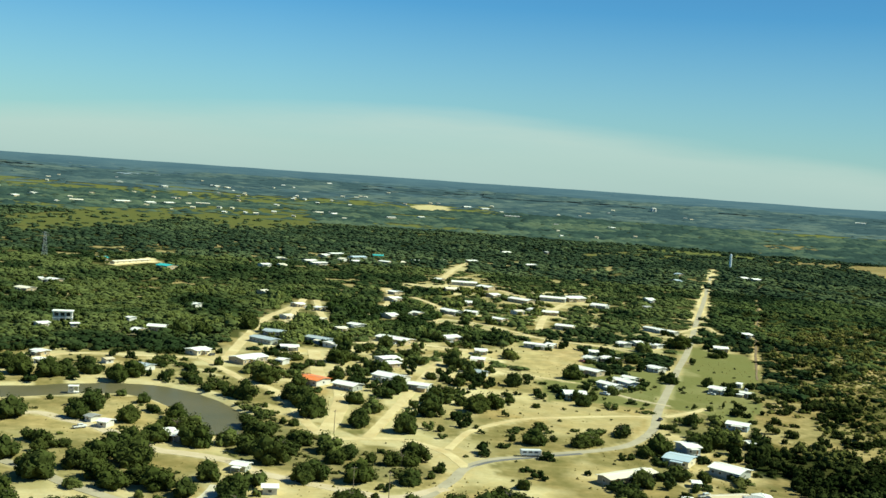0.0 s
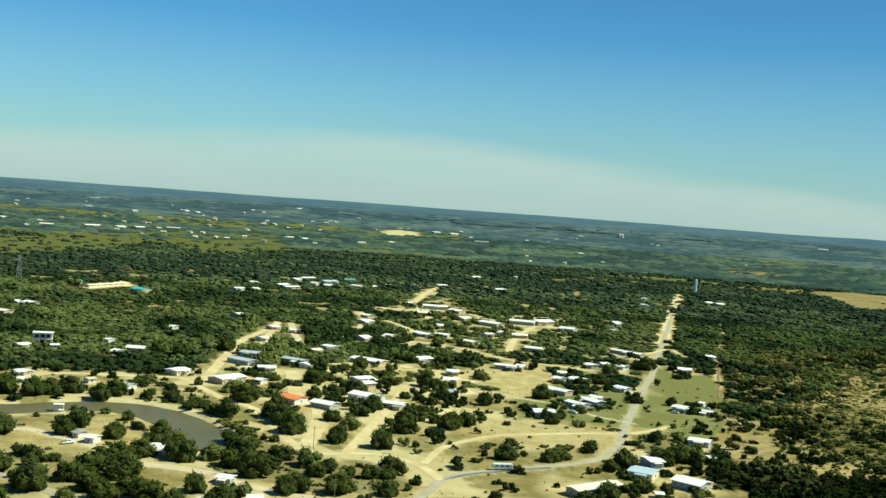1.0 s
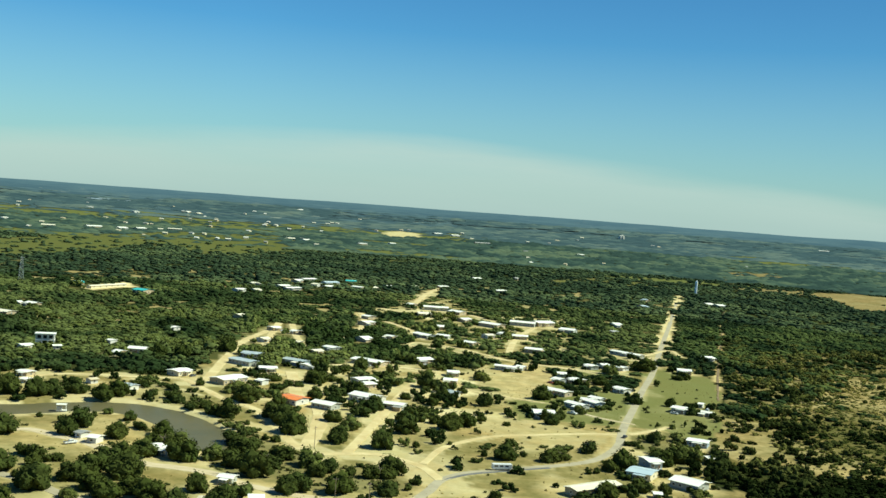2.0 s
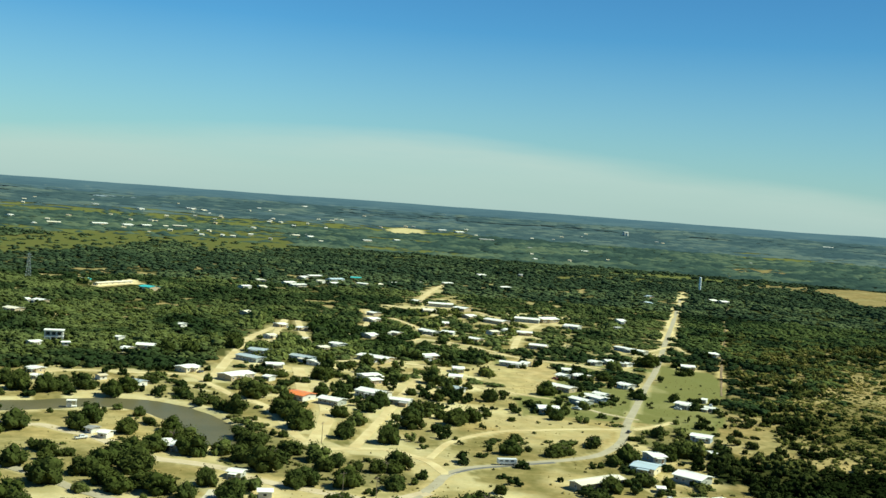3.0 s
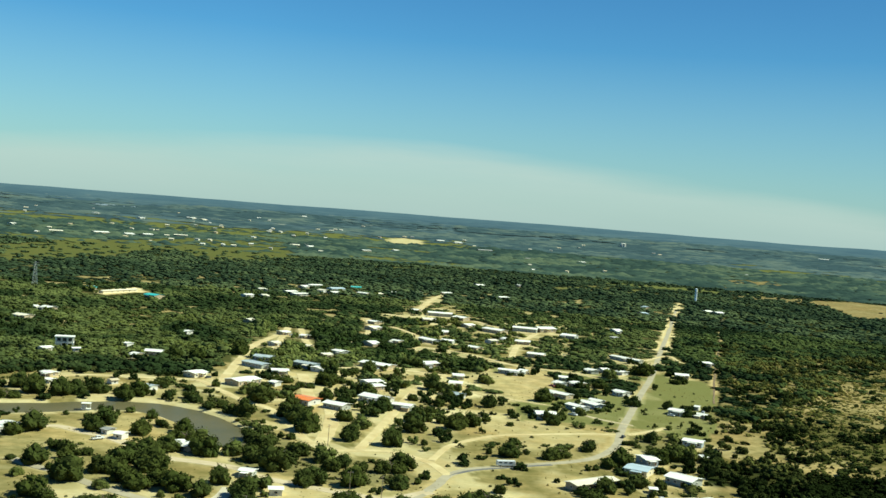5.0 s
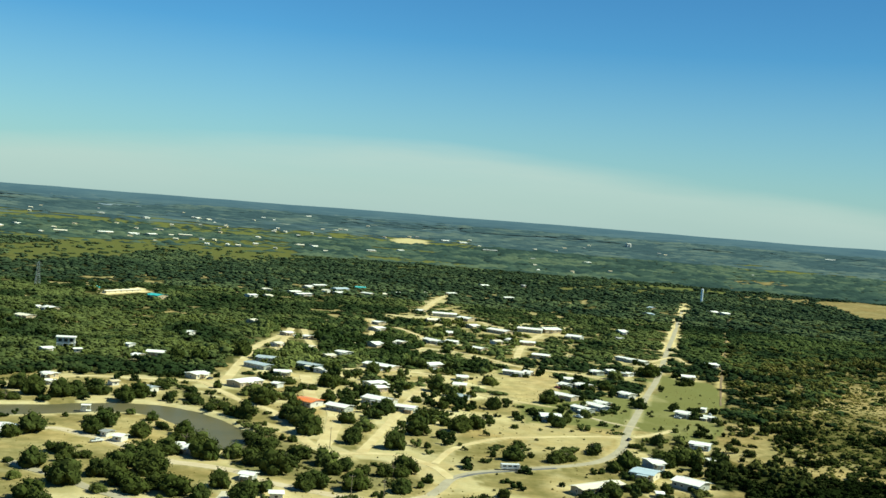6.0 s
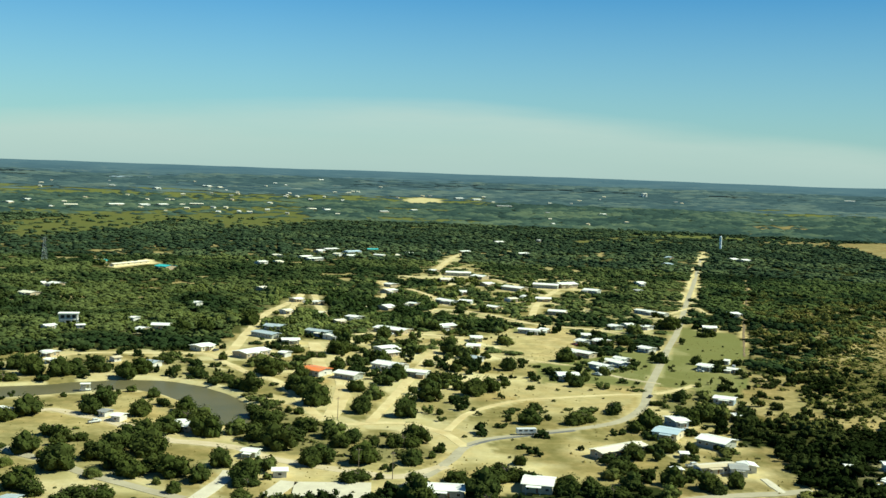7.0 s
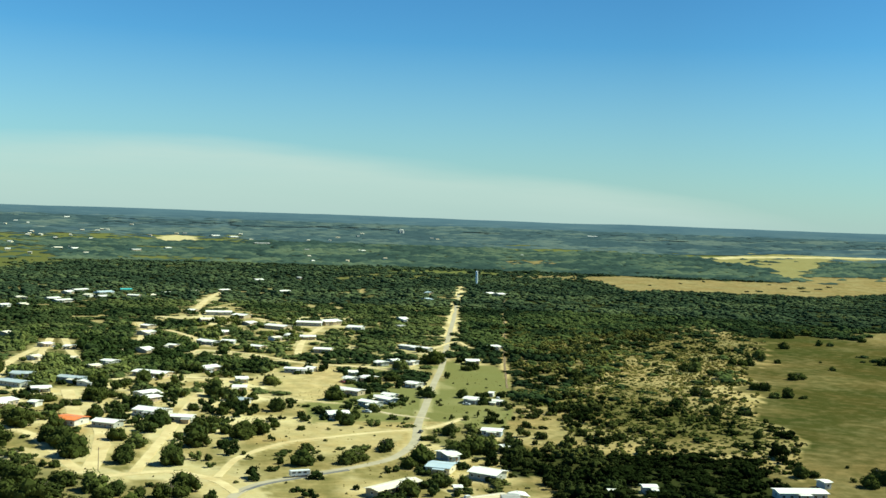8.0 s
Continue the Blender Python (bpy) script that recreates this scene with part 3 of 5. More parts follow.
HOUSES["ridge"] = [
    (-323, 1180, 57.3, 5.6, 2.8, 64, "cream", "cream"),
    (-182, 1345, 16.8, 8.2, 3.0, 111, "cream", "tan"),
    (-187, 1244, 12.2, 8.6, 3.0, 47, "white", "white"),
    (-169, 1255, 8.2, 8.7, 3.0, 42, "cream", "white"),
    (-146, 1338, 16.4, 8.7, 3.0, 44, "white", "tan"),
    (-133, 1315, 21.3, 9.8, 3.0, 43, "white", "grey"),
    (-139, 1445, 12.0, 9.6, 3.0, 50, "white", "tan"),
    (-127, 1475, 22.1, 10.8, 3.4, 46, "white", "tan"),
    (-108, 1385, 8.6, 10.4, 4.0, -28, "cream", "white"),
    (-94, 1440, 23.2, 10.9, 3.4, 43, "blue", "white"),
    (-92, 1378, 12.9, 9.8, 3.0, 42, "white", "tan"),
    (-69, 1498, 13.8, 10.6, 3.0, 9, "turquoise", "white"),
    (-54, 1399, 15.8, 9.2, 3.0, -33, "white", "tan")]
HOUSES["ridgeb"] = [
    (-35, 1407, 9.1, 8.7, 3.0, 43, "cream", "tan"),
    (-16, 1445, 12.4, 8.8, 3.0, 40, "white", "tan"),
    (20, 1484, 8.7, 8.9, 3.0, 38, "cream", "tan"),
    (60, 1517, 17.5, 9.8, 3.0, 43, "white", "tan"),
    (125, 1756, 16.0, 10.0, 3.0, 37, "white", "tan"),
    (142, 1514, 19.2, 11.0, 3.2, 42, "white", "grey"),
    (199, 1833, 7.7, 8.8, 3.0, 35, "grey", "tan"),
    (42, 1182, 26.5, 13.1, 3.6, -2, "white", "grey"),
    (15, 1204, 7.6, 9.1, 3.0, -36, "white", "tan"),
    (65, 1150, 16.3, 12.3, 3.2, -42, "white", "tan"),
    (27, 1106, 12.4, 10.6, 3.0, 11, "cream", "tan")]
HOUSES["store"] = [
    (-105, 898, 9.0, 7.5, 2.8, 49, "white", "tan"),
    (-104, 821, 7.6, 7.5, 2.8, 49, "cream", "white"),
    (-85, 883, 5.8, 6.8, 2.8, -35, "white", "tan"),
    (-76, 816, 4.0, 7.0, 2.6, -22, "cream", "tan"),
    (-49, 797, 9.9, 7.8, 2.8, -41, "white", "grey"),
    (-59, 773, 8.0, 6.6, 2.8, 42, "cream", "tan"),
    (-5, 892, 8.0, 6.8, 2.8, -35, "white", "tan"),
    (63, 887, 11.2, 7.9, 2.8, -41, "white", "tan"),
    (83, 950, 8.8, 7.8, 2.8, 35, "cream", "white"),
    (68, 1078, 10.7, 9.0, 3.0, 36, "white", "tan"),
    (100, 972, 8.3, 7.8, 2.8, -44, "white", "tan"),
    (40, 993, 7.6, 9.5, 3.0, -2, "white", "tan"),
    (24, 919, 19.0, 8.7, 3.0, -49, "white", "grey"),
    (41, 921, 10.5, 9.5, 3.0, -15, "white", "grey"),
    (-29, 987, 12.1, 9.8, 3.0, 43, "white", "tan"),
    (-27, 866, 9.5, 8.8, 3.0, 42, "white", "tan"),
    (-29, 1041, 9.6, 8.9, 3.0, -43, "white", "tan"),
    (94, 1044, 23.3, 11.2, 3.4, -43, "white", "tan"),
    (129, 1079, 25.1, 11.8, 3.6, -15, "white", "grey"),
    (150, 1088, 21.4, 12.4, 4.0, 32, "white", "tan"),
    (170, 1041, 15.1, 10.4, 3.2, -28, "white", "grey"),
    (113, 959, 13.2, 9.5, 3.0, -6, "white", "tan"),
    (234, 1126, 8.3, 10.5, 4.0, 21, "white", "cream")]
HOUSES["edge"] = [
    (218, 1058, 7.8, 7.9, 2.8, 32, "grey", "tan"),
    (450, 1534, 12.5, 11.3, 3.2, 32, "white", "tan"),
    (463, 1522, 12.1, 11.6, 3.4, 23, "white", "tan"),
    (327, 1415, 9.3, 8.9, 3.0, 37, "blue", "tan"),
    (359, 1535, 7.5, 8.7, 3.0, -53, "blue", "tan"),
    (-341, 956, 3.7, 8.8, 3.0, 39, "white", "white"),
    (-326, 882, 13.6, 9.2, 3.0, -28, "cream", "tan"),
    (-328, 955, 10.4, 9.2, 3.0, -28, "white", "tan"),
    (-358, 1192, 8.3, 9.7, 3.0, 45, "turquoise", "tan"),
    (-274, 1140, 16.5, 13.7, 4.0, -32, "turquoise", "tan"),
    (-180, 852, 5.5, 6.9, 3.0, -30, "white", "white"),
    (-146, 973, 7.5, 7.2, 3.0, 60, "cream", "tan"),
    (269, 893, 7.9, 8.0, 3.0, 26, "white", "white")]
HOUSES["plain"] = [
    (-922, 2402, 26.9, 14.0, 3.5, 86, "white", "tan"),
    (-920, 2511, 16.3, 12.0, 4.0, 64, "white", "white"),
    (-779, 2389, 28.3, 14.0, 4.0, 19, "cream", "tan"),
    (-704, 2472, 38.0, 14.0, 3.5, 46, "white", "tan"),
    (-647, 2496, 27.7, 14.0, 3.5, 59, "white", "white"),
    (-611, 2525, 26.9, 14.0, 3.5, 59, "white", "tan"),
    (-545, 2593, 31.8, 14.0, 3.5, 17, "cream", "tan"),
    (-914, 3164, 23.0, 14.0, 3.5, 63, "grey", "white"),
    (-773, 3132, 20.2, 14.0, 3.5, 61, "white", "white"),
    (-656, 3294, 19.3, 14.0, 4.0, 56, "white", "tan"),
    (-618, 3269, 18.6, 14.0, 3.5, 57, "cream", "tan")]
HOUSES["plainb"] = [
    (-267, 2569, 23.3, 14.0, 3.5, 7, "cream", "tan"),
    (-229, 2559, 21.2, 14.0, 3.5, 50, "white", "white"),
    (-95, 2552, 22.4, 13.0, 5.0, 35, "white", "tan"),
    (-25, 2638, 15.0, 12.0, 5.0, 32, "white", "white"),
    (103, 3180, 27.5, 14.0, 3.5, 31, "white", "tan"),
    (153, 3158, 25.1, 14.0, 3.5, 30, "white", "white"),
    (217, 2914, 40.4, 14.0, 3.5, 11, "grey", "tan"),
    (710, 3482, 14.6, 10.0, 14.0, 27, "white", "white"),
    (451, 2704, 17.5, 12.0, 5.0, 23, "white", "tan"),
    (1374, 3465, 30.8, 14.0, 3.5, -23, "white", "white"),
    (-366, 3820, 19.4, 14.0, 3.5, 36, "white", "tan")]
PLACED = []      # (x, y, radius) of all that trees keep away from


def cover(x, y):
    """What grows where: sand, green grass, woodland floor, and how thick the trees stand."""
    d = np.hypot(x, y)
    n1, n2, n3 = value_noise(x, y, 90, 21), value_noise(x, y, 24, 33), value_noise(x, y, 300, 41)
    sand, green, floor, lush = np.zeros_like(d), np.zeros_like(d), np.ones_like(d), np.zeros_like(d)
    trees = 0.97 - 0.5 * np.clip((n1 - 0.66) * 4, 0, 1)

    def put(mask, s, g, f, t):
        sand[mask], green[mask], floor[mask], trees[mask] = [np.broadcast_to(v, d.shape)[mask] for v in (s, g, f, t)]

    east = x > 0.282 * y - 28
    put((n2 > 0.66) & (d < 1650), 0.0, 0.9, 0.85, 0.7)
    put((n2 > 0.62) & (d < 1590) & ~east, 0.02, 0.85, 0.5, 0.62)
    gap = (value_noise(x, y, 26, 77, 2) > 0.74) & (d < 1650) & ~east
    put(gap, 0.15, 0.5, 0.1, 0.04)
    # far country: woods with farmland between
    far = d > 2120
    u, v = x / 3.0, y
    patch = value_noise(u, v, 170, 57, 2)
    put(far & (patch > 0.56 + 0.20 * (x > 190)), 0.0, 1.0, 0.35, 0.13)
    lawn = np.clip((n1 - 0.50) * 6, 0, 1) * 0.8 + 0.30 * ((x > 80) & (y > 558)) + 0.18 * ((x < -51) & (y < 443)) + 0.2
    put(within(x, y, "village"), np.clip((n2 - 0.55) * 4, 0, 1) * 0.7, np.clip(lawn * 0.6, 0, 0.55), 0.0, np.where(y > 545, 0.20, np.where(x < -51, 0.015, 0.06)) + 0.12 * (n1 > 0.5) * (y > 443))
    put(within(x, y, "village") & (y > 710), np.clip((n2 - 0.50) * 4, 0, 1) * 0.7, 0.6, 0.1, 0.72 * (n2 > 0.33))
    put(within(x, y, "village") & (y > 812) & (n2 < 0.52), 0.1, 0.65, 0.1, 0.6)
    put(within(x, y, "hilltop"), np.clip((n2 - 0.40) * 4, 0.1, 1), 0.5, 0.0, 0.24)
    put(within(x, y, "north_verge", 0.002), 0.9, 0.0, 0.0, 0.02)
    east_side = np.clip((x - 0.328 * y) / 70, 0, 1)
    put(within(x, y, "meadow"), 0.0, np.clip(0.52 + 0.15 * east_side + 2.2 * (n3 - 0.5) + 1.1 * (n1 - 0.5), 0.10, 0.95), 0.44, 0.010)
    put(within(x, y, "olive") & (n2 > 0.36), 0.0, 0.55, 0.25, 0.22)
    put(within(x, y, "scrub"), 0.0, np.clip(0.28 + 1.6 * (n1 - 0.5), 0.05, 0.8), 0.10, 0.42 * (n2 < 0.54 - 0.11 * np.clip((x - 0.453 * y) / 60, 0, 1)) + 0.06)
    put(within(x, y, "grove") & (n2 > 0.30) & (y < 748), np.clip((n2 - 0.42) * 4, 0, 1), 0.3, 0.0, 0.16)
    put(within(x, y, "village") & (x < -27) & (y > 710), 0.0, 0.8, 0.8, 0.85)
    put((x < -138) & (y > 634) & (d < 890), 0.0, 0.6, 0.95, 0.95)
    put(within(x, y, "gold", 0.022), 0.0, np.clip(0.44 + 1.8 * (n1 - 0.5), 0.10, 0.85), 0.26, 0.05)
    put(within(x, y, "back_grove", 0.003), np.clip((n2 - 0.60) * 5, 0, 1), 0.8, 0.4, 0.5)
    put(within(x, y, "glade", 0.004), 0.0, 0.95, 0.15, 0.0)
    put(within(x, y, "green_yard", 0.004), 0.1, 0.8, 0.1, 0.0)
    put(within(x, y, "front_yard", 0.002), 0.0, 0.55, 0.14, 0.10)
    put(within(x, y, "green_slope", 0.004), 0.3 * (n2 > 0.55), 0.6, 0.0, 0.3)
    put(within(x, y, "side_yard", 0.004), 0.0, 0.45, 0.05, 0.12)
    put(within(x, y, "slope", 0.004), 0.1, 0.7, 0.15, 0.10)
    for name in ("tan_field", "tan_patch", "tan_edge"):
        put(within(x, y, name, 0.004), 0.0, 0.12 + 0.5 * (n2 - 0.5), 0.46 if name == "tan_field" else 0.55, 0.015 if name == "tan_field" else 0.3)
    put(within(x, y, "pale_field", 0.004), 0.12, 0.45, 0.06, 0.02)
    for line in FIELD_EDGES:
        put(off_line(x, y, line) < 26, 0.85, 0.0, 0.0, 0.0)
    for line in HEDGES:
        put(off_line(x, y, line) < 10, 0.0, 0.7, 0.8, 0.95)
    put(within(x, y, "pale_strip", 0.002), 0.9, 0.0, 0.0, 0.0)
    put(within(x, y, "yellow_field", 0.002), 0.75, 0.15, 0.0, 0.0)
    put(within(x, y, "green_field", 0.01), 0.0, 1.0, 0.4, 0.12)
    put(within(x, y, "west_clearing", 0.004), 1.0, 0.0, 0.0, 0.0)
    put(within(x, y, "cut_line", 0.002), 0.0, 0.9, 0.1, 0.35)
    paddock = within(x, y, "paddock", 0.003) | (off_line(x, y, [(124, 597), (150, 660)]) < 22)
    put(paddock, 0.2 * (n2 > 0.58), 0.5, 0.0, 0.01)
    commons = (off_line(x, y, [(66, 711), (87, 762)]) < 24) | (off_line(x, y, [(69, 545), (88, 533)]) < 26)
    put(commons | within(x, y, "open_lots", 0.004), 0.3, 0.25, 0.0, 0.0)
    for name in ("near", "row", "mid", "west", "camp", "store", "ridgeb", "front"):
        for hx, hy, length, width, *_ in HOUSES[name]:
            reach = max(length, width) * 0.5 + 7
            bare = np.clip(1.3 - np.hypot(x - hx, y - hy) / reach, 0, 1) * (n2 > 0.40)
            sand[:] = np.maximum(sand, 0.6 * bare)
            green[:] = green * (1 - bare)
    lush[far & (patch > 0.56)] = 0.75
    lush[within(x, y, "green_field", 0.01)] = 0.55
    lush[within(x, y, "hilltop")] = 0.25
    lush[within(x, y, "village")] = 0.22
    for name in ("tan_field", "tan_patch", "tan_edge", "pale_field"):
        lush[within(x, y, name, 0.004)] = 0.6 if name == "pale_field" else 0.0
    lawns = within(x, y, "village") & (x > 70) & (y > 539) & (y < 786) & (n1 > 0.42)
    lush[lawns], sand[lawns] = 0.85, sand[lawns] * 0.3
    lush[within(x, y, "scrub")] = 0.12
    lush[within(x, y, "green_slope", 0.004)] = 0.6
    lush[paddock] = 0.8
    lush[within(x, y, "open_lots", 0.004)], sand[within(x, y, "open_lots", 0.004)] = 0.05, 0.2
    lush[within(x, y, "cut_line", 0.002)] = 0.5
    lush[within(x, y, "village") & (y > 812)] = 0.2
    near_river = off_line(x, y, RIVER) < 17
    bank = (off_line(x, y, RIVER) < 27) & (n2 > 0.42)
    trees[bank] = np.maximum(trees, 0.30)[bank]
    trees[near_river] = 0
    rim = (off_line(x, y, RIVER) < 20) & (n2 > 0.38)
    sand[rim], floor[rim] = 0.75, 0
    green[near_river & ~within(x, y, "village")] = 0.5
    for line, width, *_ in ROADS.values():
        if line[0][1] > 560 and width > 3:
            trees[off_line(x, y + 6, line) < width * 0.5 + 6] = 0
        beside = off_line(x, y, line)
        trees[beside < (width * 0.5 + 3.0 if width > 2 else 2.4)] = 0
        if width > 2:
            sand[beside < width * 0.5 + 1.0] = 0.45
        floor[beside < width * 0.5 + 1.5] = 0
    for name, reach in (("upper", 13), ("street", 9), ("midlane", 9), ("backlane", 9), ("cross", 9), ("ridge", 17), ("spur", 13), ("climb", 14)):
        dusty = (off_line(x, y, ROADS[name][0]) < reach) & (n2 > 0.47) & ~paddock
        sand[dusty], floor[dusty] = 0.65, 0
    return sand, green, floor, trees, lush


def mesh_of(name, verts, faces, mats, which=None, smooth=False):
    """A mesh from arrays of corners and of equal-sided faces."""
    me = bpy.data.meshes.new(name)
    n, k = faces.shape
    me.vertices.add(len(verts))
    me.vertices.foreach_set("co", np.ascontiguousarray(verts, np.float32).ravel())
    me.loops.add(n * k)
    me.loops.foreach_set("vertex_index", np.ascontiguousarray(faces, np.int32).ravel())
    me.polygons.add(n)
    me.polygons.foreach_set("loop_start", np.arange(0, n * k, k, dtype=np.int32))
    me.polygons.foreach_set("loop_total", np.full(n, k, np.int32))
    for m in mats:
        me.materials.append(m)
    if which is not None:
        me.polygons.foreach_set("material_index", which.astype(np.int32))
    me.polygons.foreach_set("use_smooth", np.full(n, smooth))
    me.update(calc_edges=True)
    me.validate()
    return me


# ---- ground, one sheet to the horizon ----
def build_ground():
    rings = list(np.arange(0, 300, 25))
    r = 300.0
    while r < BOWL_END - 20:
        rings.append(r)
        r += max(2.4, r * 0.008)
    rings.append(BOWL_END - 12)
    rings = np.array(rings)
    turns = np.radians(np.concatenate([np.arange(-40, 46, 0.3), np.arange(46, 320, 4.0)]))
    R, A = np.meshgrid(rings, turns, indexing="ij")
    x, y = R * np.sin(A), R * np.cos(A)
    z = land(R) + (value_noise(x, y, 60, 3) - 0.5) * 0.8 * np.clip((R - 100) / 100, 0, 1)
    z = np.where(R < 1270, z * 0.05, z)
    bed = off_line(x, y, RIVER)
    z = z - 1.6 * np.clip((16.0 - bed + 2.5 * (value_noise(x, y, 12, 8) - 0.5)) / 4.0, 0, 1)
    z = z - 14 * np.clip((R - 3620) / 750, 0, 1)
    nr, na = R.shape
    i, j = np.meshgrid(np.arange(nr - 1), np.arange(na), indexing="ij")
    k = (j + 1) % na
    faces = np.stack([i * na + j, (i + 1) * na + j, (i + 1) * na + k, i * na + k], -1).reshape(-1, 4)[:, ::-1]
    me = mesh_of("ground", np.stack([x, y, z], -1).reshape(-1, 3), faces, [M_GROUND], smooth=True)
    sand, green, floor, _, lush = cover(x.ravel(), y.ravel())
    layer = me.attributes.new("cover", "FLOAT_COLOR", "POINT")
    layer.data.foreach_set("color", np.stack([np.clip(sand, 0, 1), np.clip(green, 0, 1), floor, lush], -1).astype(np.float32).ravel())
    return tagged(new("ground", me), "dry tan grassland and woodland floor reaching the horizon", "ground", kind="structure")


build_ground()


def smooth_line(line, step):
    """A rounded line through the plan points, at even steps."""
    pts = [Vector((*p, 0)) for p in line]
    pts = [pts[0] * 2 - pts[1], *pts, pts[-1] * 2 - pts[-2]]
    out = []
    for a, b, c, d in zip(pts, pts[1:], pts[2:], pts[3:]):
        n = max(2, int((c - b).length / step))
        for s in range(n):
            u = s / n
            out.append(0.5 * (2 * b + (c - a) * u + (2 * a - 5 * b + 4 * c - d) * u * u + (3 * b - a - 3 * c + d) * u ** 3))
    return [*out, pts[-2]]


def ribbon(line, width, z, thick, step, wobble, seed):
    mid = smooth_line(line, step)
    rng = random.Random(seed)
    bm = bmesh.new()
    rows, l, r = [], 0.0, 0.0
    for k, p in enumerate(mid):
        way = (mid[min(k + 1, len(mid) - 1)] - mid[max(k - 1, 0)]).normalized()
        out = Vector((way.y, -way.x, 0))
        l, r = l * 0.6 + rng.uniform(-wobble, wobble), r * 0.6 + rng.uniform(-wobble, wobble)
        a, b = p - out * (width / 2 + l), p + out * (width / 2 + r)
        rows.append([bm.verts.new((q.x, q.y, h)) for q, h in ((a, z - thick), (a, z), (p, z + 0.04), (b, z), (b, z - thick))])
    for p, q in zip(rows, rows[1:]):
        for s in range(4):
            bm.faces.new((p[s], p[s + 1], q[s + 1], q[s]))
    bmesh.ops.recalc_face_normals(bm, faces=bm.faces)
    return bm


def finish(name, bm, mat):
    me = bpy.data.meshes.new(name)
    bm.to_mesh(me)
    bm.free()
    for m in mat if isinstance(mat, (list, tuple)) else [mat]:
        me.materials.append(m)
    return me


for k, (line, width, mat, label) in enumerate(ROADS.values()):
    wob = 0.12 if mat in (M_ASPHALT, M_TAR) else 0.35
    bm = ribbon(line, width, 0.05 + 0.006 * k, 0.4, 5.0, wob, k)
    tagged(new("road", finish("road", bm, mat)), label, "road", kind="structure")
tagged(new("water", finish("water", ribbon(RIVER, 34, -1.0, 0.3, 6.0, 0.2, 99), M_WATER)), "still brown river water between low tree-lined banks", "river", kind="structure")


# ---- trees ----
def ico(level):
    bm = bmesh.new()
    bmesh.ops.create_icosphere(bm, subdivisions=level, radius=1.0)
    v = np.array([p.co[:] for p in bm.verts])
    f = np.array([[p.index for p in face.verts] for face in bm.faces])
    bm.free()
    return v, f


ICO1 = ico(1)


def crown_arrays(rng, lobes, leaves, leaf, shape=ICO1, flat=0.62, core=0.86, stems=1):
    """A crown of radius 1 and its base at 0: lumpy lobes, clothed in small leaf clumps."""
    vs, fs, n = [], [], 0
    spots = []
    hubs = [(0.0, 0.0, 1.0)]
    if stems > 1:
        hubs = []
        for k in range(stems):
            a = k * 2 * math.pi / stems + rng.uniform(-0.6, 0.6)
            hubs.append((math.cos(a) * 0.46, math.sin(a) * 0.42, rng.uniform(0.65, 1.1)))
    for k in range(lobes):
        a, d = k * 2.4 + rng.uniform(-0.5, 0.5), math.sqrt((k + 0.4) / lobes) * 0.66
        r = rng.uniform(0.25, 0.40) if lobes > 16 else rng.uniform(0.30, 0.46) if lobes > 3 else rng.uniform(0.55, 0.75)
        if lobes > 16 and k < 4:
            r = rng.uniform(0.44, 0.54)
        z = 0.17 + (1 - d * d) * rng.uniform(0.0, 0.66)
        hx, hy, grow = hubs[k % len(hubs)]
        near = 0.62 if stems > 1 else 1.0
        spots.append((np.array([hx + math.cos(a) * d * near, hy + math.sin(a) * d * near, z * grow]), r * (0.88 if stems > 1 else 1.0)))
    for c, r in spots:
        v = shape[0] * (1 + rng.uniform(-0.22, 0.22, (len(shape[0]), 1))) * np.array([1, 1, flat + 0.12]) * r * core + c
        vs.append(v), fs.append(shape[1] + n)
        n += len(v)
    if leaves:
        tri = []
        for k in range(leaves):
            c, r = spots[int(rng.integers(lobes))]
            d = rng.normal(size=3)
            d /= np.linalg.norm(d)
            d[2] = abs(d[2]) if rng.random() < 0.75 else d[2]
            p = c + d * np.array([1, 1, flat + 0.12]) * r * rng.uniform(0.85, 1.22)
            face = d * 0.6 + np.array([0, 0, 0.55]) + rng.normal(size=3) * 0.45
            face /= np.linalg.norm(face) + 1e-6
            u = np.cross(face, rng.normal(size=3))
            u /= np.linalg.norm(u) + 1e-6
            w = np.cross(face, u)
            s = leaf * rng.uniform(0.6, 1.4)
            quad = np.array([p - u * s, p + w * s * 0.8, p + u * s, p - w * s * 0.8])
            quad[1] -= d * s * 0.3
            vs.append(quad)
            tri += [[n, n + 1, n + 2], [n, n + 2, n + 3]]
            n += 4
        fs.append(np.array(tri))
    return np.concatenate(vs), np.concatenate(fs)


def trunk_bmesh(rng, height, radius, limbs):
    bm = bmesh.new()

    def limb(a, b, r1, r2):
        way = b - a
        m = Matrix.Translation((a + b) / 2) @ way.to_track_quat("Z", "Y").to_matrix().to_4x4()
        bmesh.ops.create_cone(bm, cap_ends=True, segments=7, radius1=r1, radius2=r2, depth=way.length, matrix=m)

    base, fork = Vector((0, 0, -0.02)), Vector((rng.uniform(-0.03, 0.03), rng.uniform(-0.03, 0.03), height))
    limb(base, fork, radius, radius * 0.7)
    for k in range(limbs):
        a = k * 2 * math.pi / limbs + rng.uniform(-0.4, 0.4)
        limb(fork, fork + Vector((math.cos(a) * 0.26, math.sin(a) * 0.26, rng.uniform(0.1, 0.22))), radius * 0.55, radius * 0.2)
    return bm


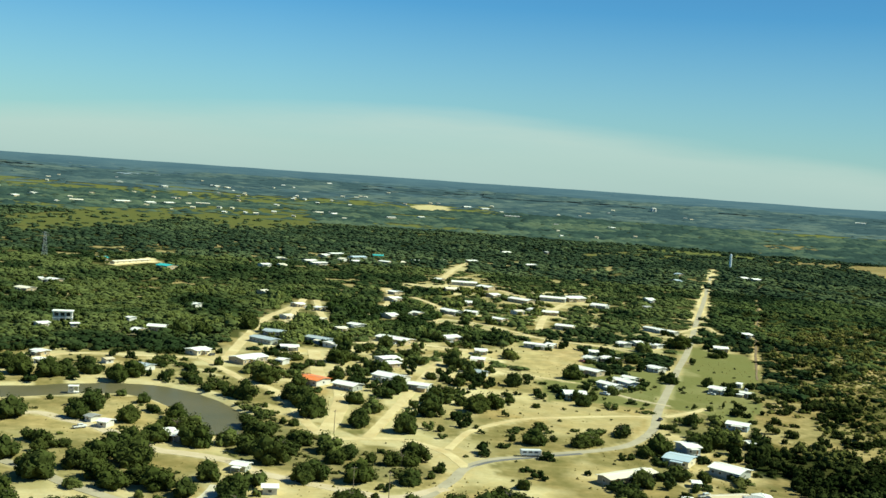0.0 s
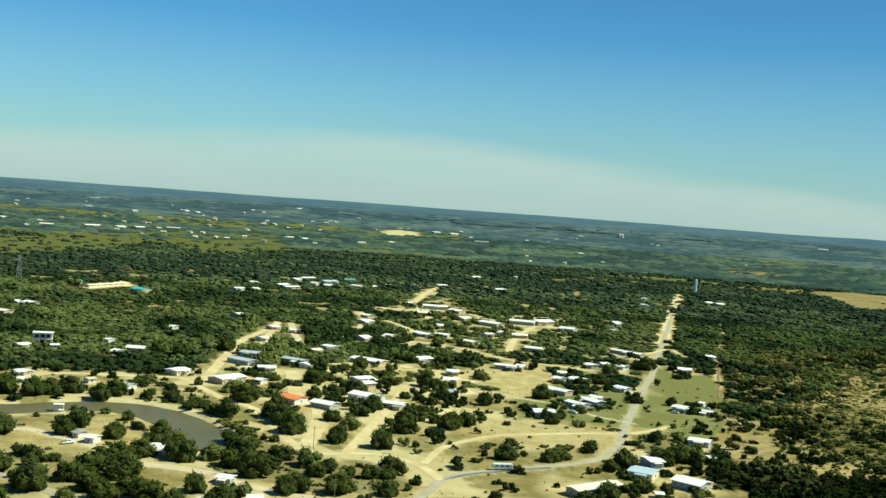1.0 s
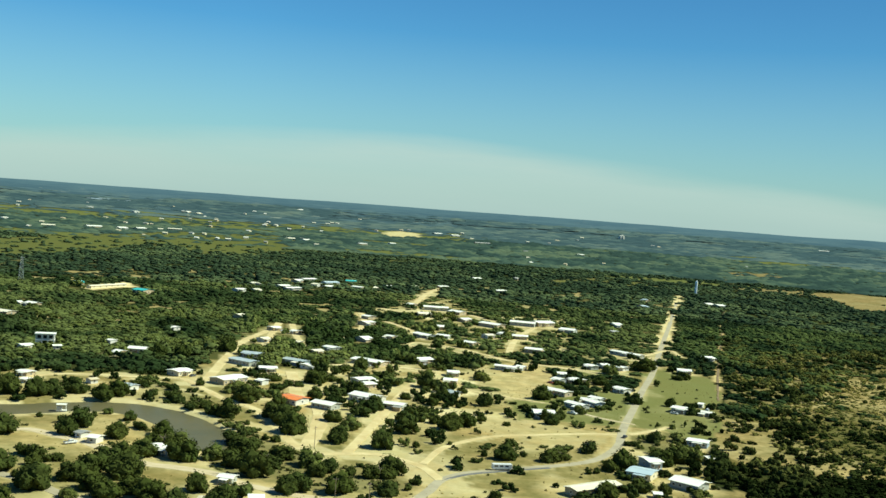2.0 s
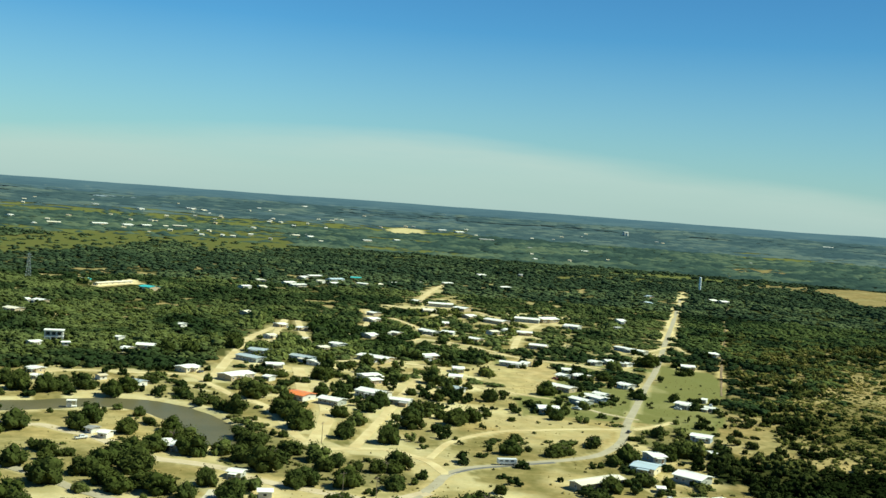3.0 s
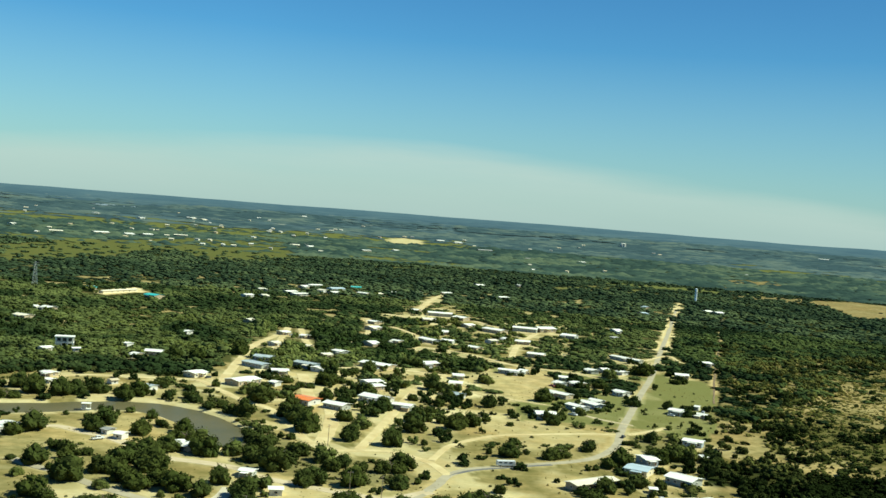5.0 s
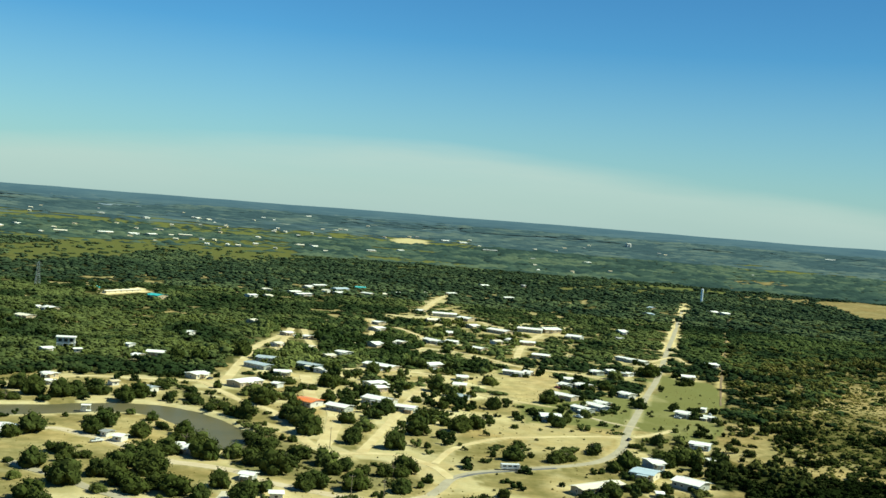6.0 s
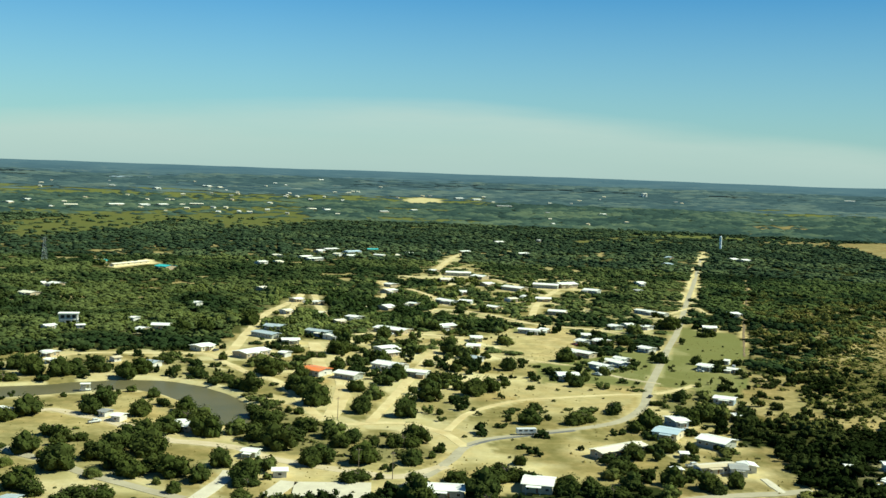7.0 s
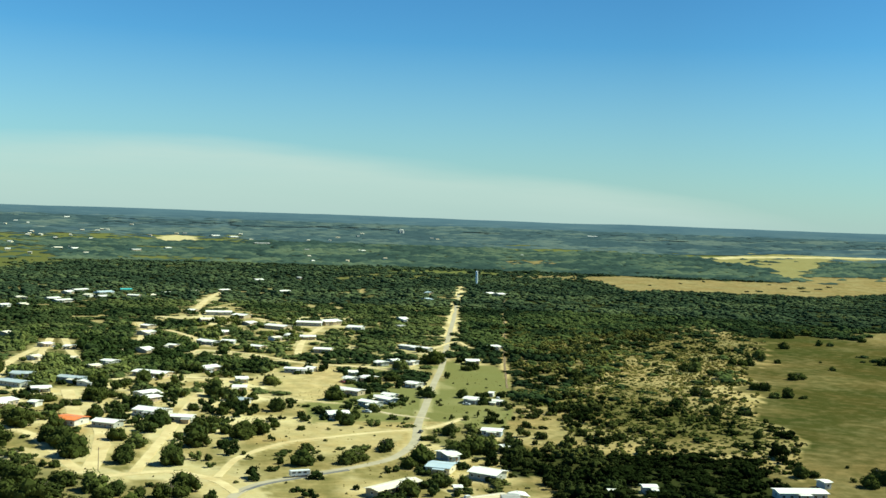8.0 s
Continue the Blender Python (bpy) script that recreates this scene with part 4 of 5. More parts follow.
def tree_kind(seed, leaf_mat, tall, lobes, leaves, label, pointed=False, stems=1):
    """A tree of crown radius 1 m, to be copied larger."""
    rng = np.random.default_rng(seed)
    v, f = crown_arrays(rng, lobes, leaves, 0.06, stems=stems)
    if pointed:
        v = v * np.array([1, 1, 2.6])
        v[:, :2] *= np.clip(1.15 - v[:, 2:] / 3.2, 0.12, 1)
    v[:, 2] = (v[:, 2] - 0.10) * tall
    ob = new("tree")
    crown = new("crown", mesh_of("crown", v, f, [leaf_mat]))
    trunk = new("trunk", finish("trunk", trunk_bmesh(rng, 0.42 * tall, 0.07, 4), M_BARK))
    crown.parent = trunk.parent = ob
    return tagged(ob, label, "tree", "scattered trees")


KINDS = [
    tree_kind(1, M_LEAF, 1.25, 19, 720, "dark green spreading live oak on dry grass"),
    tree_kind(2, M_LEAF, 1.05, 20, 720, "broad dark green live oak with lumpy crown", stems=2),
    tree_kind(3, M_LEAF, 1.3, 18, 720, "dense dark green oak with rounded uneven crown"),
    tree_kind(4, M_LEAF, 1.2, 18, 720, "dark cedar-like tree with ragged crown"),
    tree_kind(5, M_LEAF_PALE, 1.1, 17, 680, "pale green mesquite tree with open crown"),
    tree_kind(6, M_LEAF, 1.0, 8, 300, "small pointed dark juniper in a mown lot", True),
]
TREES = {}
TREES["river"] = [(-212, 528, 6.1), (-204, 549, 7.5), (-189, 547, 7.5), (-183, 554, 6.1), (-173, 562, 7.0), (-155, 549, 6.0), (-150, 561, 6.9), (-146, 596, 5.1), (-133, 567, 4.9), (-120, 563, 5.8), (-114, 609, 2.9), (-103, 543, 6.6), (-174, 458, 7.5), (-147, 463, 6.0), (-146, 481, 6.9), (-124, 462, 5.9), (-142, 513, 2.9), (-119, 484, 4.5), (-128, 501, 3.9), (-170, 495, 1.6), (-101, 452, 7.1), (-88, 430, 7.4), (-105, 432, 6.2), (-97, 458, 6.2), (-106, 473, 5.9), (-179, 444, 5.2), (-217, 563, 6.4)]
TREES["camp"] = [(-149, 421, 7.5), (-138, 414, 4.8), (-152, 395, 6.0), (-143, 386, 2.4), (-152, 374, 3.4), (-163, 399, 2.7), (-132, 372, 7.5), (-122, 388, 6.4), (-115, 410, 7.5), (-111, 376, 6.2), (-104, 396, 7.5), (-103, 366, 6.1), (-96, 376, 6.2), (-88, 368, 6.6), (-77, 362, 5.3), (-116, 363, 3.7), (-73, 382, 4.9), (-137, 348, 7.3), (-130, 343, 5.4), (-117, 334, 6.9), (-107, 335, 6.9), (-91, 356, 2.1), (-83, 347, 3.0), (-143, 406, 3.5), (-111, 419, 6.7), (-119, 399, 5.9)]
TREES["slope"] = [(-84, 524, 7.5), (-93, 529, 4.8), (-81, 567, 7.5), (-91, 594, 7.1), (-77, 639, 7.5), (-61, 530, 7.5), (-48, 497, 7.5), (-55, 517, 7.5), (-54, 475, 2.6), (-59, 477, 2.0), (-72, 508, 1.8), (-73, 470, 7.3), (-65, 450, 7.1), (-76, 434, 6.4), (-65, 424, 6.6), (-53, 429, 7.3), (-47, 442, 6.3), (-55, 410, 7.5), (-35, 393, 5.5), (-39, 387, 4.9), (-34, 432, 7.5), (-30, 417, 5.2), (-26, 424, 5.2), (-19, 393, 6.8), (-16, 421, 2.6)]
TREES["lower"] = [(-11, 385, 2.2), (-4, 419, 7.5), (1, 427, 5.9), (0, 394, 4.7), (11, 413, 2.8), (8, 403, 2.0), (-31, 531, 5.5), (-25, 481, 5.8), (-21, 513, 6.1), (-4, 476, 7.5), (7, 513, 6.9), (-11, 572, 6.7), (-21, 614, 6.4), (-61, 627, 5.9), (-45, 584, 5.5), (-36, 697, 7.5), (-49, 645, 7.5), (-42, 653, 6.4), (-7, 680, 6.7), (9, 760, 7.5), (7, 609, 3.9), (13, 563, 7.5), (21, 656, 7.2), (12, 482, 2.0), (23, 595, 4.5)]
TREES["yard"] = [(23, 543, 4.5), (-12, 371, 1.8), (-61, 363, 6.1), (17, 370, 4.7), (37, 811, 3.0), (31, 530, 6.6), (40, 541, 5.8), (29, 493, 2.1), (49, 557, 3.0), (62, 549, 2.1), (60, 700, 6.0), (54, 604, 5.3), (38, 592, 2.3), (43, 643, 3.4), (24, 615, 3.2), (59, 498, 3.3), (54, 469, 5.4), (63, 478, 2.6), (44, 472, 2.0), (29, 455, 1.9), (80, 474, 7.5), (74, 470, 4.6), (97, 497, 6.4), (93, 641, 6.4)]
TREES["street"] = [(78, 596, 3.5), (95, 577, 3.8), (110, 599, 4.6), (88, 561, 4.4), (90, 451, 2.2), (109, 468, 7.0), (101, 459, 4.3), (108, 425, 4.9), (85, 393, 6.0), (76, 380, 4.4), (36, 376, 7.1), (31, 370, 4.7), (43, 397, 3.5), (194, 801, 7.5), (188, 807, 5.7), (151, 654, 3.9), (187, 733, 2.8), (149, 570, 1.4), (158, 571, 2.3), (167, 578, 1.4), (174, 580, 1.4), (129, 478, 6.9), (139, 486, 6.7), (148, 499, 5.6), (123, 518, 4.1), (138, 530, 4.9)]
TREES["lots"] = [(175, 645, 4.7), (94, 453, 2.0), (114, 632, 3.7), (130, 631, 1.9), (161, 771, 6.7), (143, 715, 5.0), (217, 768, 4.1), (153, 646, 5.0), (83, 599, 2.5), (210, 765, 4.5), (113, 703, 4.5), (124, 728, 4.2), (130, 701, 3.7), (30, 621, 4.3), (22, 698, 5.2), (-23, 716, 6.2), (-63, 566, 5.0), (-121, 756, 7.5), (-146, 714, 7.2), (-162, 712, 6.4), (-51, 703, 7.5), (118, 423, 3.5), (111, 409, 2.9), (144, 450, 1.7), (131, 430, 1.9), (106, 401, 2.3)]
TREES["front"] = [(26, 352, 7.4), (32, 372, 4.9), (27, 341, 6.3), (57, 360, 4.8), (66, 364, 4.4), (73, 356, 5.5), (82, 369, 5.2), (91, 411, 4.9), (81, 388, 5.2), (99, 374, 5.3), (105, 380, 3.5), (94, 357, 4.5), (112, 370, 4.6), (123, 374, 4.0), (114, 364, 2.8), (3, 344, 6.2), (2, 362, 4.3), (-12, 371, 1.8), (-3, 347, 2.7), (-59, 357, 5.0), (-58, 338, 3.6), (-20, 367, 5.5), (92, 389, 2.8)]
TREES["meadow"] = [(459, 715, 7.5), (400, 669, 7.5), (392, 636, 4.3), (403, 637, 5.1), (411, 632, 3.1), (341, 644, 7.5), (394, 758, 7.5), (387, 761, 5.8), (399, 736, 5.2), (444, 790, 4.7), (454, 791, 5.2), (461, 791, 4.8), (493, 831, 7.5), (495, 805, 3.4), (561, 905, 5.0), (315, 574, 5.1), (336, 576, 4.5), (357, 638, 1.5), (300, 526, 3.1), (306, 508, 2.8), (336, 551, 1.7), (308, 473, 3.8)]
TREES["meadowb"] = [(279, 423, 4.5), (286, 424, 4.0), (616, 931, 4.1), (626, 927, 4.1), (520, 762, 3.4), (538, 807, 2.0), (686, 962, 4.3), (589, 793, 6.2), (608, 995, 7.5), (621, 995, 7.3), (658, 1021, 6.9), (406, 825, 5.3), (374, 787, 2.7), (330, 713, 2.0), (274, 584, 3.3), (301, 402, 5.2), (312, 407, 5.3), (320, 423, 4.1), (314, 438, 1.1), (298, 581, 2.4)]
tree_rng = random.Random(11)
for place, rows in TREES.items():
    for x, y, r in rows:
        if place == "street" and r < 1.5:
            kind = KINDS[5]
        else:
            kind = KINDS[tree_rng.choices(range(5), (5, 5, 4, 4, 2))[0]]
        s = r * 1.1
        m = pose(x, y, 0, 0, 0, tree_rng.uniform(0, 360)) @ Matrix.Diagonal((s * tree_rng.uniform(0.85, 1.2), s * tree_rng.uniform(0.8, 1.1), s * tree_rng.uniform(0.85, 1.1) * (1.15 if r < 3 else 1.0), 1))
        t = copy_thing(kind, m)
        t.matrix_basis = m
        PLACED.append((x, y, r))
for kind in KINDS:
    for o in (*kind.children_recursive, kind):
        bpy.data.objects.remove(o)


for rows in HOUSES.values():
    for x, y, length, width, *_ in rows:
        PLACED.append((x, y, max(length, width) * 0.62 + 1))
        if 550 < y < 1700:
            PLACED.append((x, y - max(length, width) * 0.5 - 4, max(length, width) * 0.5 + 2))
PLACED.append((-165, 505, 11))      # open bank before the moored boat


def keep_clear(x, y, extra):
    """Points that touch nothing placed by hand."""
    ok = np.ones(len(x), bool)
    for px, py, pr in PLACED:
        ok &= (x - px) ** 2 + (y - py) ** 2 > (pr + extra) ** 2
    return ok


def scatter(seed, near, far, cell, lo=-31.0, hi=42.0, side=0, thick=0.0):
    rng = np.random.default_rng(seed)
    reach = far * 1.05
    gx, gy = np.meshgrid(np.arange(-reach, reach, cell), np.arange(0, reach, cell))
    x = gx.ravel() + rng.uniform(-0.55, 0.55, gx.size) * cell
    y = gy.ravel() + rng.uniform(-0.55, 0.55, gx.size) * cell
    d, a = np.hypot(x, y), np.degrees(np.arctan2(x, y))
    keep = (d > near) & (d < far) & (a > lo) & (a < hi)
    if side:
        keep &= (x > 0.282 * y - 28) == (side > 0)
    x, y = x[keep], y[keep]
    dens = cover(x, y)[3]
    if thick:
        clear = np.full(len(x), thick)
        for line, width, *_ in ROADS.values():
            clear[off_line(x, y, line) < width / 2 + 1.5] = 0
            if line[0][1] > 560 and width > 3:
                clear[off_line(x, y + 6, line) < width / 2 + 5] = 0
        clear[off_line(x, y, RIVER) < 17] = 0
        clear[within(x, y, "side_yard")] *= 0.3
        clear[within(x, y, "open_lots", 0.004)] *= 0.08
        clear[within(x, y, "green_slope", 0.004)] *= 0.6
        dens = clear
    keep = rng.random(len(x)) < dens
    return x[keep], y[keep], rng


def tree_tones(x, y, rng, lift):
    """How sunny and olive each tree is: stands of one kind, and single trees off them."""
    stand = 0.35 * value_noise(x, y, 24, 90, 2) + 0.35 * value_noise(x, y, 60, 91, 2) + 0.3 * value_noise(x, y, 190, 92, 2)
    tone = 0.36 + 4.6 * (stand - 0.5) + rng.normal(0, 0.06, len(x)) + lift
    return np.clip(tone + 0.30 * within(x, y, "olive") - 0.6 * within(x, y, "dark_grove") + 0.35 * within(x, y, "green_slope"), 0, 1)


def plant(name, label, seed, near, far, cell, size, kinds, mat, tall, lo=-31.0, hi=42.0, side=0, only="", spots=None, thick=0.0, lift=0.0, broad=1.0, soft=False):
    """Woods: one sheet of many trees, each its own lumpy crown and tone."""
    x, y, rng = spots or scatter(seed, near, far, cell, lo, hi, side, thick)
    if only:
        ok = within(x, y, only)
        x, y = x[ok], y[ok]
    if near < 1250 and not spots:
        ok = keep_clear(x, y, 1.0)
        x, y = x[ok], y[ok]
    pick = rng.integers(0, len(kinds), len(x))
    vs, fs, tones, base = [], [], [], 0
    for k, (v, f) in enumerate(kinds):
        px, py = x[pick == k], y[pick == k]
        n = len(px)
        if not n:
            continue
        s = rng.uniform(size[0], size[1], n) * np.where(rng.random(n) < 0.3, rng.uniform(0.45, 0.7, n), 1.0) * rng.lognormal(0.0, 0.14, n)
        a = rng.uniform(0, 6.283, n)
        h = s ** 0.8 * (size[1] ** 0.2) * rng.uniform(0.75, 1.15, n) * tall
        h *= 0.62 + 0.8 * np.clip(value_noise(px, py, 42, 95, 2) * 2 - 0.5, 0, 1)
        c, q = np.cos(a)[:, None], np.sin(a)[:, None]
        X = (v[None, :, 0] * c - v[None, :, 1] * q) * s[:, None] * broad + px[:, None]
        Y = (v[None, :, 0] * q + v[None, :, 1] * c) * s[:, None] + py[:, None]
        Z = (v[None, :, 2] - 0.12) * h[:, None] + land(np.hypot(px, py))[:, None]
        vs.append(np.stack([X, Y, Z], -1).reshape(-1, 3))
        fs.append((f[None] + (np.arange(n) * len(v))[:, None, None] + base).reshape(-1, 3))
        tones.append(np.repeat(tree_tones(px, py, rng, lift), len(v)))
        base += n * len(v)
    me = mesh_of(name, np.concatenate(vs), np.concatenate(fs), [mat], smooth=soft)
    layer = me.attributes.new("tone", "FLOAT", "POINT")
    layer.data.foreach_set("value", np.concatenate(tones).astype(np.float32))
    return tagged(new(name, me), label, "woodland", kind="stuff")


krng = np.random.default_rng(77)
NEAR_KINDS = [crown_arrays(krng, 8, 90, 0.12, stems=1 + k % 3) for k in range(6)]
MID_KINDS = [crown_arrays(krng, 3, 26, 0.24, core=0.95) for _ in range(12)]
BACK_KINDS = [crown_arrays(krng, 2, 9, 0.34, core=1.0) for _ in range(12)]


def dome(rng):
    """A low clump of far trees: an uneven dome of eight facets."""
    a = np.arange(8) * math.pi / 4
    r = rng.uniform(0.75, 1.2, 8)
    rim = np.stack([np.cos(a) * r, np.sin(a) * r, rng.uniform(0.1, 0.35, 8)], -1)
    v = np.concatenate([rim, [[rng.uniform(-0.2, 0.2), rng.uniform(-0.2, 0.2), rng.uniform(0.9, 1.3)]]])
    return v, np.array([[k, (k + 1) % 8, 8] for k in range(8)])


FAR_KINDS = [dome(krng) for _ in range(10)]
plant("near_woods", "dense dark green cedar woods beside the dry meadow", 1, 285, 660, 6.2, (2.8, 5.8), NEAR_KINDS, M_NEAR, 1.0, side=1)
plant("lot_trees", "pale green leafy trees between the eastern houses", 12, 380, 600, 5.6, (2.6, 4.8), NEAR_KINDS, M_LEAF_PALE, 1.1, side=0, only="green_yard", thick=0.75)
plant("river_brush", "grey-green brush on the slope above the gravel road", 13, 350, 570, 4.0, (0.8, 2.3), MID_KINDS, M_BRUSH, 1.0, side=0, only="slope", thick=0.75)
plant("lot_brush", "low olive brush and saplings on village lots", 14, 300, 760, 8.5, (0.5, 1.4), MID_KINDS, M_BRUSH, 1.0, side=0, only="village", thick=0.16)
plant("scrub_bushes", "olive scrub bushes on golden dry grass", 8, 380, 1020, 4.6, (0.9, 2.2), MID_KINDS, M_SCRUB, 0.95, 12, 42, 1, "scrub")
plant("golden_brush", "golden and olive brush between scrub oaks", 15, 380, 1020, 4.2, (0.7, 1.9), MID_KINDS, M_GOLD, 0.9, 12, 42, 1, "scrub", thick=0.6)
plant("olive_brush", "olive and golden brush under thin mesquite trees", 23, 560, 1150, 5.4, (1.0, 2.6), MID_KINDS, M_GOLD, 0.9, 12, 42, 1, "olive", thick=0.32, lift=0.1)
plant("olive_trees", "round olive and dark green oaks over golden scrub", 24, 520, 1190, 9.5, (3.0, 5.6), NEAR_KINDS, M_NEAR, 1.05, 12, 42, 1, "olive", thick=0.62)
plant("gold_brush", "low golden weeds and olive brush on dry grass", 25, 480, 1190, 5.0, (0.6, 1.7), MID_KINDS, M_GOLD, 0.9, 12, 42, 1, "gold", thick=0.75, lift=0.12)
plant("gold_oaks", "dark green oaks and cedars scattered over golden grass", 26, 480, 1190, 13.0, (2.4, 4.6), NEAR_KINDS, M_OAK, 1.1, 12, 42, 1, "gold", thick=0.34, lift=-0.2)
plant("village_grove", "dark green oaks crowding the older village houses", 16, 380, 910, 8.5, (3.4, 6.0), NEAR_KINDS, M_OAK, 1.1, side=0, only="grove", thick=0.38)
plant("hill_grove", "dense green oaks between houses below the hill", 17, 480, 1020, 7.0, (2.8, 5.0), MID_KINDS, M_GREEN, 1.1, side=0, only="back_grove", thick=0.62)
plant("hill_trees", "yellow-green leafy trees on the sandy hilltop", 18, 510, 1140, 8.0, (2.6, 4.6), MID_KINDS, M_LEAF_PALE, 1.1, side=0, only="hilltop", thick=0.36)
plant("west_oaks", "large dark green oaks above the river road", 19, 600, 1020, 10.0, (3.8, 6.4), NEAR_KINDS, M_OAK, 1.0, side=0, only="west_woods", thick=0.55)
plant("east_oaks", "large dark green oaks and cedars along the scrub", 20, 530, 1140, 10.5, (3.8, 6.2), NEAR_KINDS, M_NEAR, 1.0, side=1, only="east_woods", thick=0.5)
plant("riverside_thicket", "low dark green oak scrub between village lots", 1, 280, 660, 6.2, (1.8, 4.4), NEAR_KINDS, M_OAK, 1.1, side=-1)


def yard_trees():
    """Shade trees round the village houses."""
    rng = np.random.default_rng(41)
    spots = []
    for name in ("row", "mid", "west", "store", "near", "ridgeb", "ridge", "edge", "front"):
        for hx, hy, length, width, h, yaw, *_ in HOUSES[name]:
            for _ in range(int(rng.integers(2, 6))):
                a, off = rng.uniform(0, 6.283), max(length, width) * 0.5 + rng.uniform(2.5, 8.0)
                spots.append((hx + math.cos(a) * off, hy + math.sin(a) * off * 0.9))
    x, y = np.array(spots).T
    ok = np.ones(len(x), bool)
    for line, width, *_ in ROADS.values():
        ok &= off_line(x, y, line) > width / 2 + 2.5
    for rows in HOUSES.values():
        for hx, hy, length, width, *_ in rows:
            ok &= np.hypot(x - hx, y - hy) > max(length, width) * 0.5 + 1.5
    return x[ok], y[ok], rng


plant("yard_trees", "dark green shade trees around village houses", 9, 0, 0, 0, (2.2, 5.2), NEAR_KINDS[:4], M_OAK, 1.2, spots=yard_trees())
plant("oak_woods", "dense dark green oak woods around the village", 2, 660, 1340, 7.4, (3.6, 6.4), MID_KINDS, M_CANOPY, 0.60, side=-1, soft=True, lift=0.06)
plant("cedar_woods", "green woods east of the straight road, darkened in colour for lens falloff", 2, 660, 1340, 7.4, (3.6, 6.4), MID_KINDS, M_EAST_DIMMED, 0.60, side=1, soft=True)
plant("back_oak_woods", "continuous woods behind the village, leaves tinted bluer for haze", 3, 1340, 2270, 11.5, (5.6, 9.0), BACK_KINDS, M_BACK_HAZED, 0.42, side=-1, soft=True)
plant("back_cedar_woods", "continuous woods on the eastern plain, leaves tinted bluer for haze", 3, 1340, 2270, 11.5, (5.6, 9.0), BACK_KINDS, M_BACK_HAZED, 0.42, side=1, soft=True)
plant("far_woods", "distant woods and hedges on the plain, leaves tinted for haze", 4, 2270, 3070, 15, (8, 14), FAR_KINDS, M_FAR_HAZED, 0.34, broad=1.4, soft=True)
plant("farthest_woods", "woods far out on the plain, haze slate put into their leaves", 5, 3070, 4000, 19, (9, 15), FAR_KINDS, M_FARTHEST_HAZED, 0.28, broad=2.6, soft=True)


def tufts():
    """Dry grass tufts, weeds and low bushes on the open ground."""
    x, y, rng = scatter_open(31, 300, 790, 5.2)
    v, f = FAR_KINDS[0]
    n = len(x)
    s = rng.uniform(0.2, 0.55, n) * np.where(rng.random(n) < 0.10, 1.9, 1.0)
    a = rng.uniform(0, 6.283, n)
    c, q = np.cos(a)[:, None], np.sin(a)[:, None]
    X = (v[None, :, 0] * c - v[None, :, 1] * q) * s[:, None] + x[:, None]
    Y = (v[None, :, 0] * q + v[None, :, 1] * c) * s[:, None] + y[:, None]
    Z = (v[None, :, 2] - 0.25) * s[:, None] * 0.9 + 0 * X
    me = mesh_of("weeds", np.stack([X, Y, Z], -1).reshape(-1, 3), (f[None] + (np.arange(n) * len(v))[:, None, None]).reshape(-1, 3), [M_WEEDS])
    tagged(new("weeds", me), "olive weeds and dry grass tufts on sandy ground", "weeds", kind="stuff")


def scatter_open(seed, near, far, cell):
    rng = np.random.default_rng(seed)
    gx, gy = np.meshgrid(np.arange(-far, far, cell), np.arange(0, far, cell))
    x = gx.ravel() + rng.uniform(-0.5, 0.5, gx.size) * cell
    y = gy.ravel() + rng.uniform(-0.5, 0.5, gx.size) * cell
    d, a = np.hypot(x, y), np.degrees(np.arctan2(x, y))
    keep = (d > near) & (d < far) & (a > -38) & (a < 48)
    x, y = x[keep], y[keep]
    sand, green, floor, _, _ = cover(x, y)
    clump = value_noise(x, y, 18, 81)
    keep = (floor < 0.2) & (sand < 0.6) & (clump > 0.56) & (rng.random(len(x)) < 0.75) & (off_line(x, y, RIVER) > 16)
    return x[keep], y[keep], rng


tufts()


def hills_height(x, y):
    """Height of the hill country along the horizon."""
    r, a = np.hypot(x, y), np.arctan2(x, y)
    z = land(r) - 14 * np.clip((r - 3620) / 750, 0, 1) - 3 + 3.6 * np.clip((r - 3230) / 60, 0, 1)
    z = z + np.clip((r - 3970) / 70, 0, 1) * (1 + 6 * value_noise(x, y, 260, 61))
    return z + np.where(r > 4360, value_noise(a * 900, r * 0, 130, 71) * 4, 0)


def distant_hills():
    """Low hills along the horizon, distance haze painted into their blue colour."""
    r = np.linspace(3180, 4570, 60)
    a = np.radians(np.arange(-48, 58.1, 0.25))
    R, A = np.meshgrid(r, a, indexing="ij")
    x, y = R * np.sin(A), R * np.cos(A)
    z = hills_height(x, y)
    na = len(a)
    i, j = np.meshgrid(np.arange(len(r) - 1), np.arange(na - 1), indexing="ij")
    faces = np.stack([i * na + j, i * na + j + 1, (i + 1) * na + j + 1, (i + 1) * na + j], -1).reshape(-1, 4)
    me = mesh_of("backdrop", np.stack([x, y, z], -1).reshape(-1, 3), faces, [M_HAZED_HILLS], smooth=True)
    tagged(new("backdrop", me), "wooded hills along the far horizon, haze blue put into their colour", "hills", kind="structure")


def far_lake(x, y, wide, deep):
    """A pale sheet of water far out on the plain."""
    n = 28
    t = np.arange(n) * 2 * math.pi / n
    rough = 1 + 0.25 * np.sin(t * 3 + 1) + 0.12 * np.sin(t * 7)
    px, py = x + np.cos(t) * wide * rough, y + np.sin(t) * deep * rough
    px, py = np.append(px, x), np.append(py, y)
    z = hills_height(px, py) + 3.0
    faces = np.array([[k, (k + 1) % n, n] for k in range(n)])
    me = mesh_of("water", np.stack([px, py, z], -1), faces, [M_LAKE], smooth=True)
    tagged(new("water", me), "pale still lake glinting on the distant plain", "lake", kind="structure")


